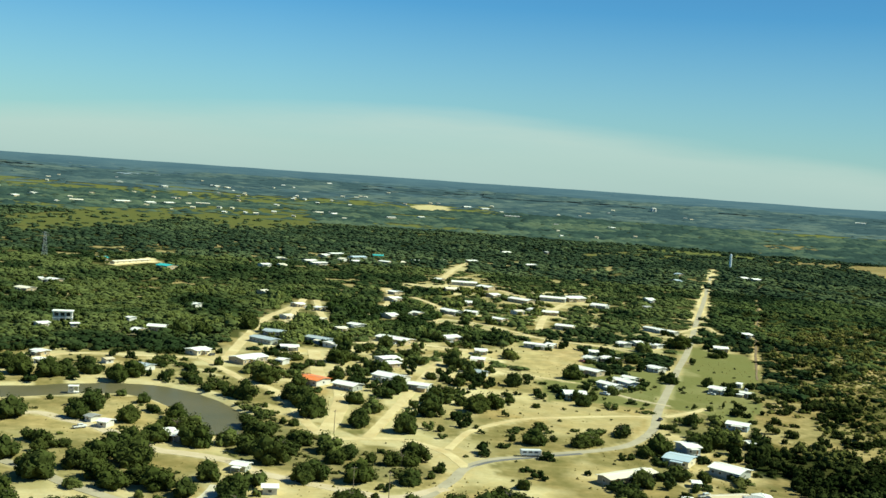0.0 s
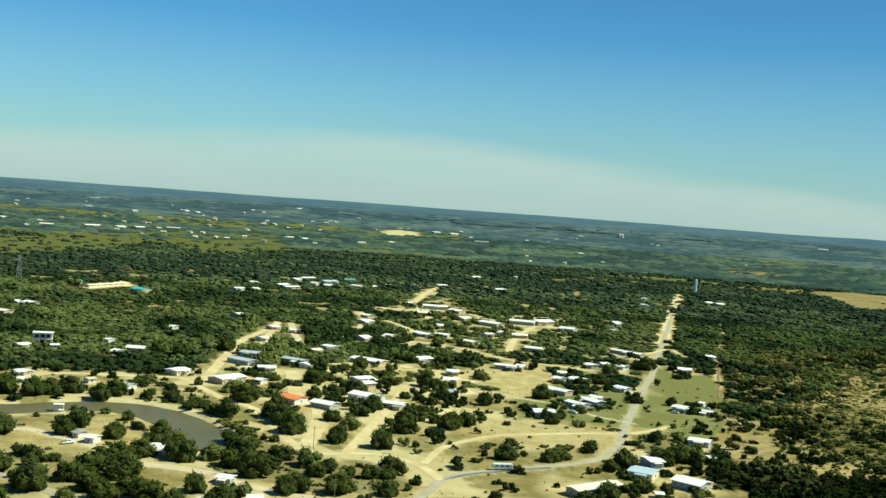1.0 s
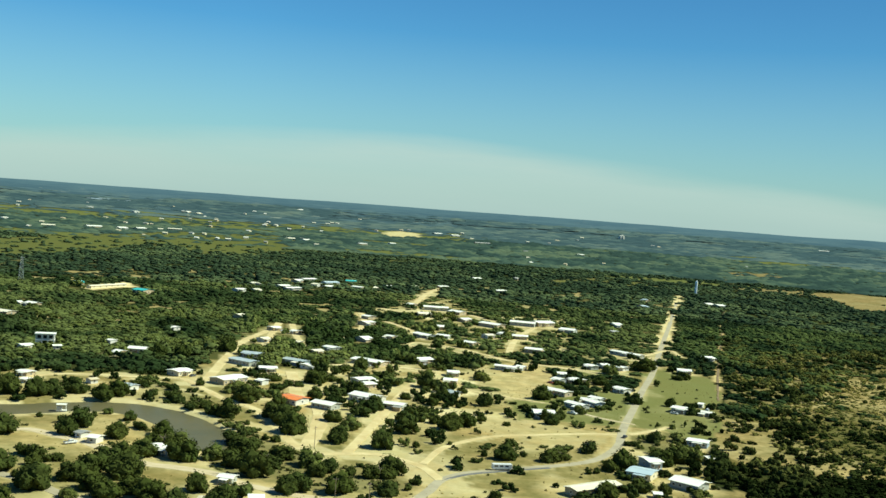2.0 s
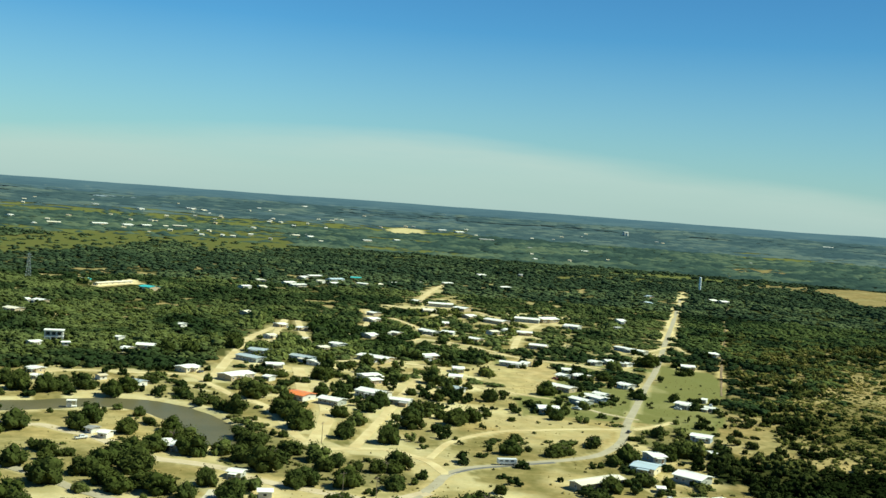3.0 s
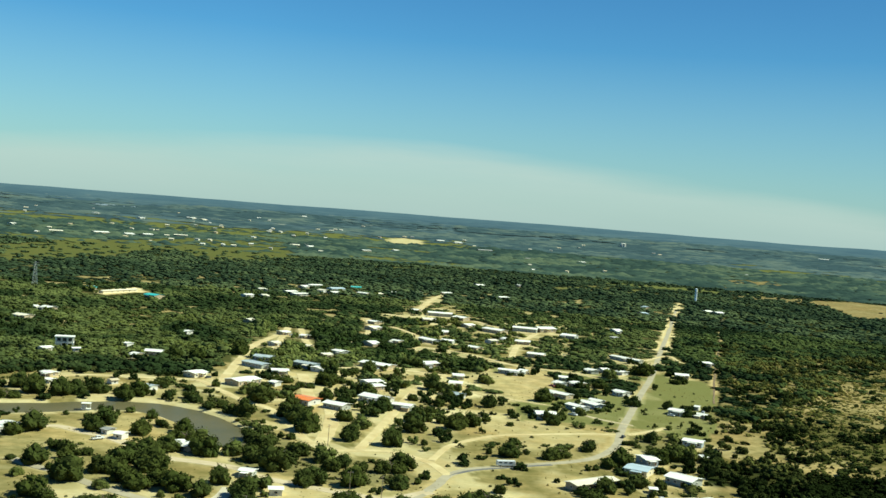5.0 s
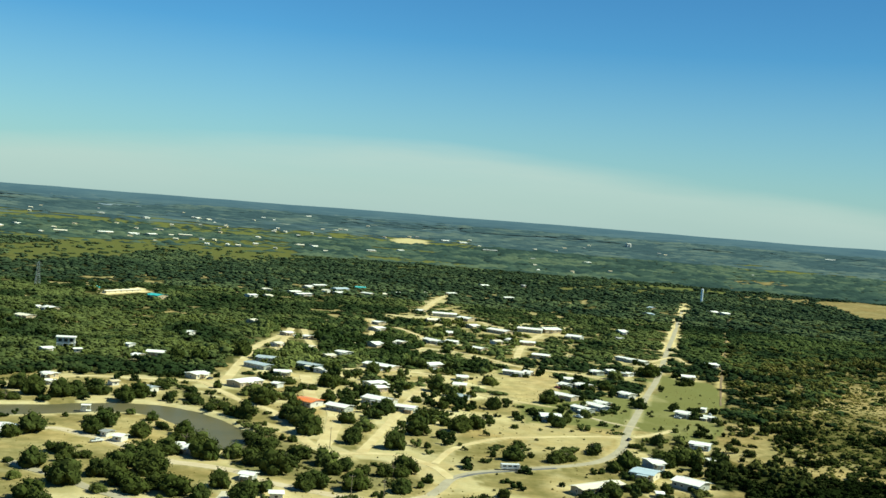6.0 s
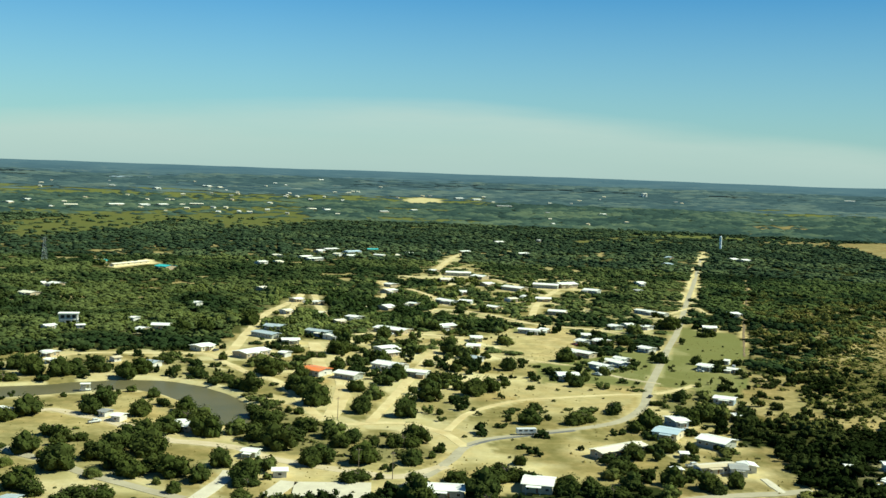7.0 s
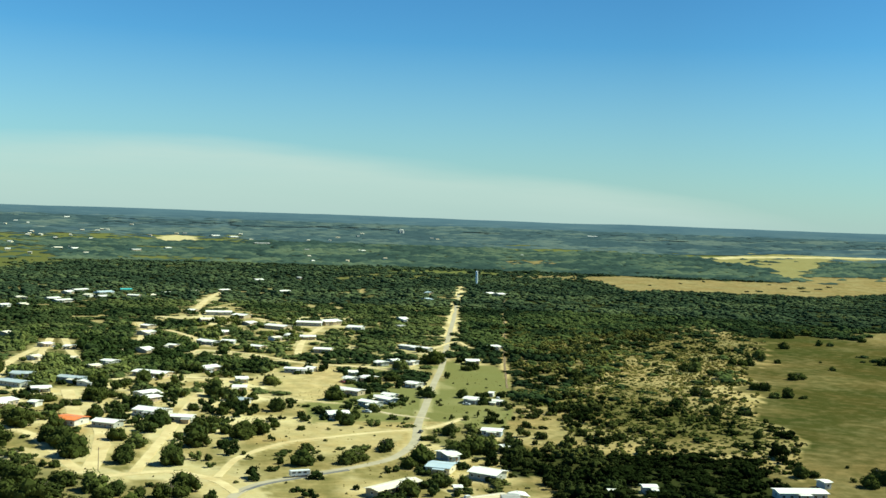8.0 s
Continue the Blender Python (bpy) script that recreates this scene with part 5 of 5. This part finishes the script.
far_lake(-984, 3592, 62, 50)
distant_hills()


# ---- buildings ----
def part(name, bm, mat, parent, label=""):
    ob = new(name, finish(name, bm, mat))
    ob.parent = parent
    return tagged(ob, label)


def box(bm, x, y, z, sx, sy, sz, turn=0.0, bevel=0.0):
    m = pose(x, y, z, 0, 0, turn) @ Matrix.Diagonal((sx, sy, sz, 1))
    v = bmesh.ops.create_cube(bm, size=1.0, matrix=m)["verts"]
    if bevel:
        edges = list({e for p in v for e in p.link_edges})
        bmesh.ops.bevel(bm, geom=edges, offset=bevel, segments=2, affect="EDGES", profile=0.5)


def prism(bm, profile, x1, x2):
    """A profile in y and z drawn out along x."""
    a, b = [bm.verts.new((x1, y, z)) for y, z in profile], [bm.verts.new((x2, y, z)) for y, z in profile]
    n = len(profile)
    bm.faces.new(a[::-1]), bm.faces.new(b)
    for k in range(n):
        bm.faces.new((a[k], a[(k + 1) % n], b[(k + 1) % n], b[k]))
    bmesh.ops.recalc_face_normals(bm, faces=bm.faces)


NAMED = {"white": "white", "cream": "cream", "blue": "pale blue", "bluegrey": "blue-grey", "grey": "grey", "tan": "tan", "orange": "bright orange", "turquoise": "turquoise", "blocks": "pale block"}


def opening(house, name, x, y, z, w, h, turn, mat):
    """A window or door: a frame set proud of the wall and its pane."""
    bm = bmesh.new()
    for dx, dz, sx, sz in ((-w / 2, 0, 0.12, h + 0.12), (w / 2, 0, 0.12, h + 0.12), (0, h / 2, w, 0.12), (0, -h / 2, w, 0.12)):
        box(bm, dx, 0, dz, sx, 0.10, sz)
    bm.transform(pose(x, y, z, 0, 0, turn))
    frame_ob = part(name, bm, M_FRAME, house)
    bm = bmesh.new()
    box(bm, 0, 0, 0, w - 0.1, 0.05, h - 0.1)
    bm.transform(pose(x, y, z, 0, 0, turn))
    part("pane" if name == "window" else "door_leaf", bm, mat, frame_ob)


def house(x, y, length, width, wall_h, yaw, roof, wall, rng):
    small = length < 5.5 and width < 7
    ob = new("shed" if small else "house")
    ob.matrix_basis = pose(x, y, float(land(math.hypot(x, y))), 0, 0, yaw)
    width = width * 1.15
    L, W, rise = length / 2, width / 2, width * rng.uniform(0.05, 0.10)
    bm = bmesh.new()
    prism(bm, [(-W, -0.2), (W, -0.2), (W, wall_h), (0, wall_h + rise), (-W, wall_h)], -L, L)
    part("wall", bm, M_WALL[wall], ob)
    over, th = rng.uniform(0.5, 0.9), 0.14
    drop = rise / W * over
    bm = bmesh.new()
    prism(bm, [(-W - over, wall_h - drop + 0.02), (0, wall_h + rise + 0.02), (W + over, wall_h - drop + 0.02), (W + over, wall_h - drop + th + 0.02), (0, wall_h + rise + th + 0.02), (-W - over, wall_h - drop + th + 0.02)], -L - over, L + over)
    roof_ob = part("roof", bm, M_ROOF[roof], ob)
    if not small:
        bm = bmesh.new()
        prism(bm, [(-0.14, wall_h + rise + 0.1), (0, wall_h + rise + th + 0.12), (0.14, wall_h + rise + 0.1)], -L - over, L + over)
        part("ridge_cap", bm, M_FRAME, roof_ob)
    n = max(1, min(6, int(length / 3.2)))
    for face, turn in ((-1, 0), (1, 180)):
        for k in range(n):
            px = -L + (k + 0.5) * length / n
            if k == n // 2 and n > 1:
                opening(ob, "door", px, face * (W + 0.03), 1.05, 1.0, 2.1, turn, M_DOOR)
            else:
                opening(ob, "window", px, face * (W + 0.03), wall_h * 0.52, min(1.4, length / n * 0.45), 1.1, turn, M_DARK)
    if not small:
        for end in (-1, 1):
            opening(ob, "window", end * (L + 0.03), 0.0, wall_h * 0.52, 1.2, 1.1, 90, M_DARK)
        if rng.random() < 0.5:
            bm = bmesh.new()
            pw = rng.uniform(2.2, 3.2)
            px = rng.uniform(-L * 0.3, L * 0.3)
            box(bm, px, -W - pw / 2, wall_h - 0.25, min(5.5, length * 0.6), pw, 0.12)
            porch = part("porch_roof", bm, M_ROOF[roof], ob)
            for s in (-1, 1):
                bm = bmesh.new()
                box(bm, px + s * min(2.6, length * 0.28), -W - pw + 0.15, (wall_h - 0.3) / 2, 0.12, 0.12, wall_h - 0.3)
                part("post", bm, M_FRAME, porch)
        elif length < 20:
            bm = bmesh.new()
            aw, al = rng.uniform(2.4, 3.8), length * rng.uniform(0.3, 0.55)
            px = rng.choice((-1, 1)) * (L - al / 2 - 0.2)
            face = rng.choice((-1, -1, 1))
            inner, outer = face * (W - 0.1), face * (W + aw)
            high, low = wall_h - 0.25, wall_h - 0.75
            prism(bm, [(inner, -0.2), (outer, -0.2), (outer, low), (inner, high)], px - al / 2, px + al / 2)
            annex = part("lean_to", bm, M_WALL[rng.choice(("white", "grey", "tan", wall))], ob)
            bm = bmesh.new()
            eave = outer + face * 0.5
            prism(bm, [(inner, high), (eave, low - 0.05), (eave, low + 0.07), (inner, high + 0.12)], px - al / 2 - 0.4, px + al / 2 + 0.4)
            part("lean_to_roof", bm, M_ROOF[rng.choice((roof, roof, "cream", "grey"))], annex)
    kind = "shed" if small else "house"
    size = "small" if small else ("long low" if length > 2 * width else "low")
    return tagged(ob, f"{size} {kind} with {NAMED[roof]} sheet roof and {NAMED[wall]} walls", kind, "village buildings")


house_rng = random.Random(5)
for rows in HOUSES.values():
    for row in rows:
        house(*row, house_rng)


# ---- single things ----
def drum(bm, x, y, z, r, depth, axis="Z", seg=16, r2=None):
    m = pose(x, y, z, 90 if axis == "Y" else 0, 90 if axis == "X" else 0, 0)
    bmesh.ops.create_cone(bm, cap_ends=True, segments=seg, radius1=r, radius2=r if r2 is None else r2, depth=depth, matrix=m)


def strut(bm, a, b, r):
    a, b = Vector(a), Vector(b)
    m = Matrix.Translation((a + b) / 2) @ (b - a).to_track_quat("Z", "Y").to_matrix().to_4x4()
    bmesh.ops.create_cone(bm, cap_ends=True, segments=6, radius1=r, radius2=r, depth=(b - a).length, matrix=m)


def wheel(parent, x, y, r):
    bm = bmesh.new()
    drum(bm, x, y, r, r, 0.24, "Y")
    tyre = part("wheel", bm, M_RUBBER, parent)
    bm = bmesh.new()
    drum(bm, x, y + (0.02 if y > 0 else -0.02), r, r * 0.55, 0.24, "Y")
    part("rim", bm, M_STEEL, tyre)


def pickup(x, y, yaw, label, group="parked vehicles"):
    """A pickup truck, 5.8 m long."""
    ob = new("pickup_truck")
    ob.matrix_basis = pose(x, y, 0.1, 0, 0, yaw)
    bm = bmesh.new()
    prism(bm, [(-0.95, 0.45), (0.95, 0.45), (1.0, 0.75), (0.95, 1.12), (-0.95, 1.12), (-1.0, 0.75)], -2.9, 2.9)
    part("body", bm, M_PAINT, ob)
    bm = bmesh.new()
    prism(bm, [(-0.85, 1.12), (0.85, 1.12), (0.68, 1.82), (-0.68, 1.82)], -0.7, 1.3)
    part("cab", bm, M_PAINT, ob)
    for s in (-1, 1):
        bm = bmesh.new()
        box(bm, 0.3, s * 0.80, 1.45, 1.6, 0.06, 0.42)
        part("side_window", bm, M_DARK, ob)
    bm = bmesh.new()
    box(bm, 1.32, 0, 1.45, 0.06, 1.35, 0.5)
    part("windscreen", bm, M_DARK, ob)
    bm = bmesh.new()
    box(bm, -1.85, 0, 1.13, 1.95, 1.6, 0.06)
    part("truck_bed", bm, M_RUBBER, ob)
    for wx in (-1.85, 1.9):
        for wy in (-0.88, 0.88):
            wheel(ob, wx, wy, 0.38)
    return tagged(ob, label, "pickup truck", group)


def van(x, y, yaw, length, label):
    """A motorhome with a rounded box body, windows and four wheels."""
    ob = new("motorhome")
    ob.matrix_basis = pose(x, y, 0.1, 0, 0, yaw)
    bm = bmesh.new()
    box(bm, 0, 0, 1.75, length, 2.4, 2.3, 0, 0.22)
    part("body", bm, M_PAINT, ob)
    bm = bmesh.new()
    box(bm, length / 2 - 0.02, 0, 2.0, 0.08, 2.0, 0.8)
    part("windscreen", bm, M_DARK, ob)
    for s in (-1, 1):
        for k in range(3):
            bm = bmesh.new()
            box(bm, -length * 0.32 + k * length * 0.28, s * 1.21, 2.05, length * 0.17, 0.05, 0.6)
            part("side_window", bm, M_DARK, ob)
    for wx in (-length * 0.3, length * 0.34):
        for wy in (-1.1, 1.1):
            wheel(ob, wx, wy, 0.42)
    return tagged(ob, label, "motorhome", "parked vehicles")


van(50, 447, 10, 9.0, "white motorhome parked beside the asphalt bend")
pickup(196, 635, 70, "white pickup truck parked at the edge of the woods")
pickup(190, 622, -30, "white pickup truck parked near a white shed")
pickup(113, 401, 20, "white pickup truck parked in a shaded yard")
pickup(-60, 358, 15, "white pickup truck parked on pale concrete")
pickup(-140, 445, 40, "white pickup truck parked under oak trees")
pickup(105, 596, -40, "white pickup truck parked beside a mobile home")


def pontoon_boat(x, y, yaw):
    ob = new("pontoon_boat")
    ob.matrix_basis = pose(x, y, -1.0, 0, 0, yaw)
    for s in (-1, 1):
        bm = bmesh.new()
        drum(bm, 0, s * 1.2, 0.15, 0.35, 5.0, "X")
        part("pontoon", bm, M_STEEL, ob)
    bm = bmesh.new()
    box(bm, 0, 0, 0.6, 5.2, 3.2, 0.18)
    part("deck", bm, M_FRAME, ob)
    bm = bmesh.new()
    box(bm, 0, 0, 3.6, 5.0, 3.8, 0.2, 0, 0.05)
    canopy = part("canopy", bm, M_ROOF["white"], ob)
    for px in (-2.2, 2.2):
        for py in (-1.5, 1.5):
            bm = bmesh.new()
            strut(bm, (px, py, 0.6), (px, py, 3.6), 0.08)
            part("post", bm, M_FRAME, canopy)
    bm = bmesh.new()
    box(bm, -0.9, 0, 1.6, 2.2, 2.6, 1.9)
    part("cabin", bm, M_WALL["white"], ob)
    return tagged(ob, "white canopied pontoon boat moored on brown river water", "boat")


pontoon_boat(-166, 516, 12)


def standpipe(x, y):
    ob = new("water_tower")
    ob.matrix_basis = pose(x, y, 0)
    bm = bmesh.new()
    drum(bm, 0, 0, 11, 1.9, 22, seg=32)
    shell = part("tank_shell", bm, M_TANK, ob)
    bm = bmesh.new()
    drum(bm, 0, 0, 22.6, 1.9, 1.2, seg=32, r2=0.3)
    part("tank_roof", bm, M_TANK, ob)
    for h in (5.5, 11, 16.5, 21.7):
        bm = bmesh.new()
        drum(bm, 0, 0, h, 1.98, 0.25, seg=32)
        part("stiffening_ring", bm, M_TANK, shell)
    bm = bmesh.new()
    for s in (-0.25, 0.25):
        strut(bm, (s, -2.1, 0), (s, -2.1, 22), 0.04)
    for k in range(47):
        strut(bm, (-0.25, -2.1, 0.4 + k * 0.46), (0.25, -2.1, 0.4 + k * 0.46), 0.025)
    part("ladder", bm, M_STEEL, ob)
    return tagged(ob, "tall slender pale blue standpipe water tower above woods", "water tower")


standpipe(501, 1788)


def lattice_tower(x, y, height):
    ob = new("lattice_tower")
    ob.matrix_basis = pose(x, y, 0, 0, 0, 20)
    base, tip = 3.0, 0.8
    for sx, sy in ((-1, -1), (1, -1), (1, 1), (-1, 1)):
        bm = bmesh.new()
        strut(bm, (sx * base, sy * base, 0), (sx * tip, sy * tip, height), 0.16)
        part("leg", bm, M_STEEL, ob)
    bm = bmesh.new()
    steps = 9
    for k in range(steps):
        for a, b in (((-1, -1), (1, -1)), ((1, -1), (1, 1)), ((1, 1), (-1, 1)), ((-1, 1), (-1, -1))):
            w1, w2 = base + (tip - base) * k / steps, base + (tip - base) * (k + 1) / steps
            z1, z2 = height * k / steps, height * (k + 1) / steps
            strut(bm, (a[0] * w1, a[1] * w1, z1), (b[0] * w2, b[1] * w2, z2), 0.07)
            strut(bm, (b[0] * w1, b[1] * w1, z1), (a[0] * w2, a[1] * w2, z2), 0.07)
            strut(bm, (a[0] * w2, a[1] * w2, z2), (b[0] * w2, b[1] * w2, z2), 0.07)
    part("bracing", bm, M_STEEL, ob)
    for k, h in enumerate((0.86, 0.95)):
        bm = bmesh.new()
        strut(bm, (-4.5 + k, 0, height * h), (4.5 - k, 0, height * h), 0.14)
        part("crossarm", bm, M_STEEL, ob)
    return tagged(ob, "grey steel lattice pylon rising above dark woods", "pylon")


lattice_tower(-421, 1191, 27)


def utility_pole(x, y, yaw):
    ob = new("utility_pole")
    ob.matrix_basis = pose(x, y, 0, 0, 0, yaw)
    bm = bmesh.new()
    drum(bm, 0, 0, 5.2, 0.17, 10.6, seg=10, r2=0.11)
    part("pole", bm, M_WOOD, ob)
    bm = bmesh.new()
    box(bm, 0, 0, 9.8, 2.4, 0.12, 0.14)
    arm = part("crossarm", bm, M_WOOD, ob)
    for k in (-1.05, 0.0, 1.05):
        bm = bmesh.new()
        drum(bm, k, 0, 10.0, 0.05, 0.26, seg=8)
        part("insulator", bm, M_STEEL, arm)
    return tagged(ob, "weathered wooden utility pole with one crossarm", "utility pole", "utility poles")


utility_pole(-35, 465, 60)
utility_pole(-7, 371, 60)
utility_pole(-20, 375, 20)


def lookout_house(x, y, yaw):
    """A white two-storey house on an open ground floor, with a dark glazed gallery."""
    ob = new("lookout_house")
    ob.matrix_basis = pose(x, y, 0, 0, 0, yaw)
    bm = bmesh.new()
    box(bm, 0, 0, 4.2, 12.5, 7.0, 0.4)
    part("floor_slab", bm, M_FRAME, ob)
    bm = bmesh.new()
    box(bm, 0, 0, 8.6, 13.6, 8.0, 0.5)
    part("roof", bm, M_ROOF["white"], ob)
    for px in (-5.8, -2.0, 2.0, 5.8):
        for py in (-3.2, 3.2):
            bm = bmesh.new()
            box(bm, px, py, 4.1, 0.7, 0.5, 8.4)
            part("post", bm, M_WALL["white"], ob)
    bm = bmesh.new()
    box(bm, 0, 0.4, 6.3, 11.6, 5.6, 3.8)
    room = part("upper_room", bm, M_WALL["white"], ob)
    for px in (-3.8, 0, 3.8):
        bm = bmesh.new()
        box(bm, px, -2.42, 6.4, 2.4, 0.1, 2.2)
        part("window", bm, M_DARK, room, "dark gallery window")
    bm = bmesh.new()
    box(bm, -4.2, 0, 2.0, 3.6, 5.6, 4.0)
    part("lower_wall", bm, M_WALL["white"], ob)
    return tagged(ob, "white two-storey lookout house with open ground floor", "house")


lookout_house(-242, 724, 12)


def yard(x, y, sx, sy, yaw, label):
    bm = bmesh.new()
    box(bm, 0, 0, 0.1, sx, sy, 0.3, 0, 0.03)
    ob = tagged(new("paved_yard", finish("paved_yard", bm, M_CONCRETE)), label, "yard", kind="structure")
    ob.matrix_basis = pose(x, y, 0.1, 0, 0, yaw)


yard(-47, 354, 7, 20, -15, "pale concrete yard beside a white shed")


CAR_PAINT = [plain("car_paint", a, b, 1.0, 0.3, 0.0, spec=0.5) for a, b in (((0.75, 0.75, 0.73), (0.70, 0.70, 0.68)), ((0.05, 0.055, 0.06), (0.07, 0.07, 0.075)), ((0.45, 0.46, 0.47), (0.40, 0.41, 0.42)), ((0.30, 0.04, 0.03), (0.36, 0.06, 0.04)))]
CAR_NAMES = ("white", "black", "silver", "dark red")


def car(x, y, yaw, k):
    """A saloon car, 4.6 m long."""
    ob = new("car")
    ob.matrix_basis = pose(x, y, 0.05, 0, 0, yaw)
    bm = bmesh.new()
    prism(bm, [(-0.86, 0.35), (0.86, 0.35), (0.9, 0.6), (0.82, 0.92), (-0.82, 0.92), (-0.9, 0.6)], -2.3, 2.3)
    part("body", bm, CAR_PAINT[k], ob)
    bm = bmesh.new()
    m = [(-1.5, 0.92), (1.1, 0.92), (0.5, 1.42), (-1.0, 1.42)]
    a, b = [bm.verts.new((px, -0.72, pz)) for px, pz in m], [bm.verts.new((px, 0.72, pz)) for px, pz in m]
    bm.faces.new(a), bm.faces.new(b[::-1])
    for i in range(4):
        bm.faces.new((a[i], b[i], b[(i + 1) % 4], a[(i + 1) % 4]))
    bmesh.ops.recalc_face_normals(bm, faces=bm.faces)
    glass = part("glasshouse", bm, M_DARK, ob)
    bm = bmesh.new()
    box(bm, -0.25, 0, 1.44, 1.5, 1.36, 0.06)
    part("car_roof", bm, CAR_PAINT[k], glass)
    for wx in (-1.4, 1.4):
        for wy in (-0.8, 0.8):
            wheel(ob, wx, wy, 0.32)
    return tagged(ob, f"{CAR_NAMES[k]} car parked beside a village house", "car", "parked vehicles")


tagged(car(124, 537, 62, 1), "black car on the asphalt road at the junction", "car", "parked vehicles")
car_rng = random.Random(23)
for name in ("row", "mid", "west", "near", "store", "ridgeb", "front"):
    for x, y, length, width, h, yaw, *_ in HOUSES[name]:
        if car_rng.random() < 0.5 and length > 6:
            side, turn = car_rng.choice((-1, 1)), radians(yaw)
            along, off = car_rng.uniform(-0.3, 0.3) * length, side * (width / 2 + car_rng.uniform(4.5, 6))
            car(x + along * math.cos(turn) - off * math.sin(turn), y + along * math.sin(turn) + off * math.cos(turn), yaw + car_rng.choice((0, 90)), car_rng.choice((0, 0, 1, 2, 2, 3)))
yard(-28, 353, 28, 22, 3, "large pale concrete slab at the village edge")


def far_house(x, y, length, width, yaw, roof, wall):
    ob = new("farmhouse")
    ob.matrix_basis = pose(x, y, float(land(math.hypot(x, y))), 0, 0, yaw)
    L, W = length / 2, width / 2
    bm = bmesh.new()
    prism(bm, [(-W, -1), (W, -1), (W, 3.4), (0, 4.6), (-W, 3.4)], -L, L)
    part("wall", bm, M_WALL[wall], ob)
    bm = bmesh.new()
    prism(bm, [(-W - 0.5, 3.3), (0, 4.65), (W + 0.5, 3.3), (W + 0.5, 3.5), (0, 4.85), (-W - 0.5, 3.5)], -L - 0.5, L + 0.5)
    part("roof", bm, M_ROOF[roof], ob)
    for px in (-L * 0.5, L * 0.5):
        bm = bmesh.new()
        box(bm, px, -W - 0.02, 1.8, 1.6, 0.08, 1.3)
        part("window", bm, M_DARK, ob)
    return tagged(ob, f"distant farmhouse with {NAMED[roof]} roof among dark woods", "farmhouse", "distant farmhouses")


far_rng = random.Random(61)
for _ in range(75):
    a, d = radians(far_rng.triangular(-26, 20, -12)), far_rng.uniform(2320, 3600)
    x, y = d * math.sin(a), d * math.cos(a)
    far_house(x, y, far_rng.uniform(6, 12), far_rng.uniform(7, 10), far_rng.uniform(-30, 30), far_rng.choice(("white", "cream", "tan", "grey")), far_rng.choice(("white", "tan", "cream")))
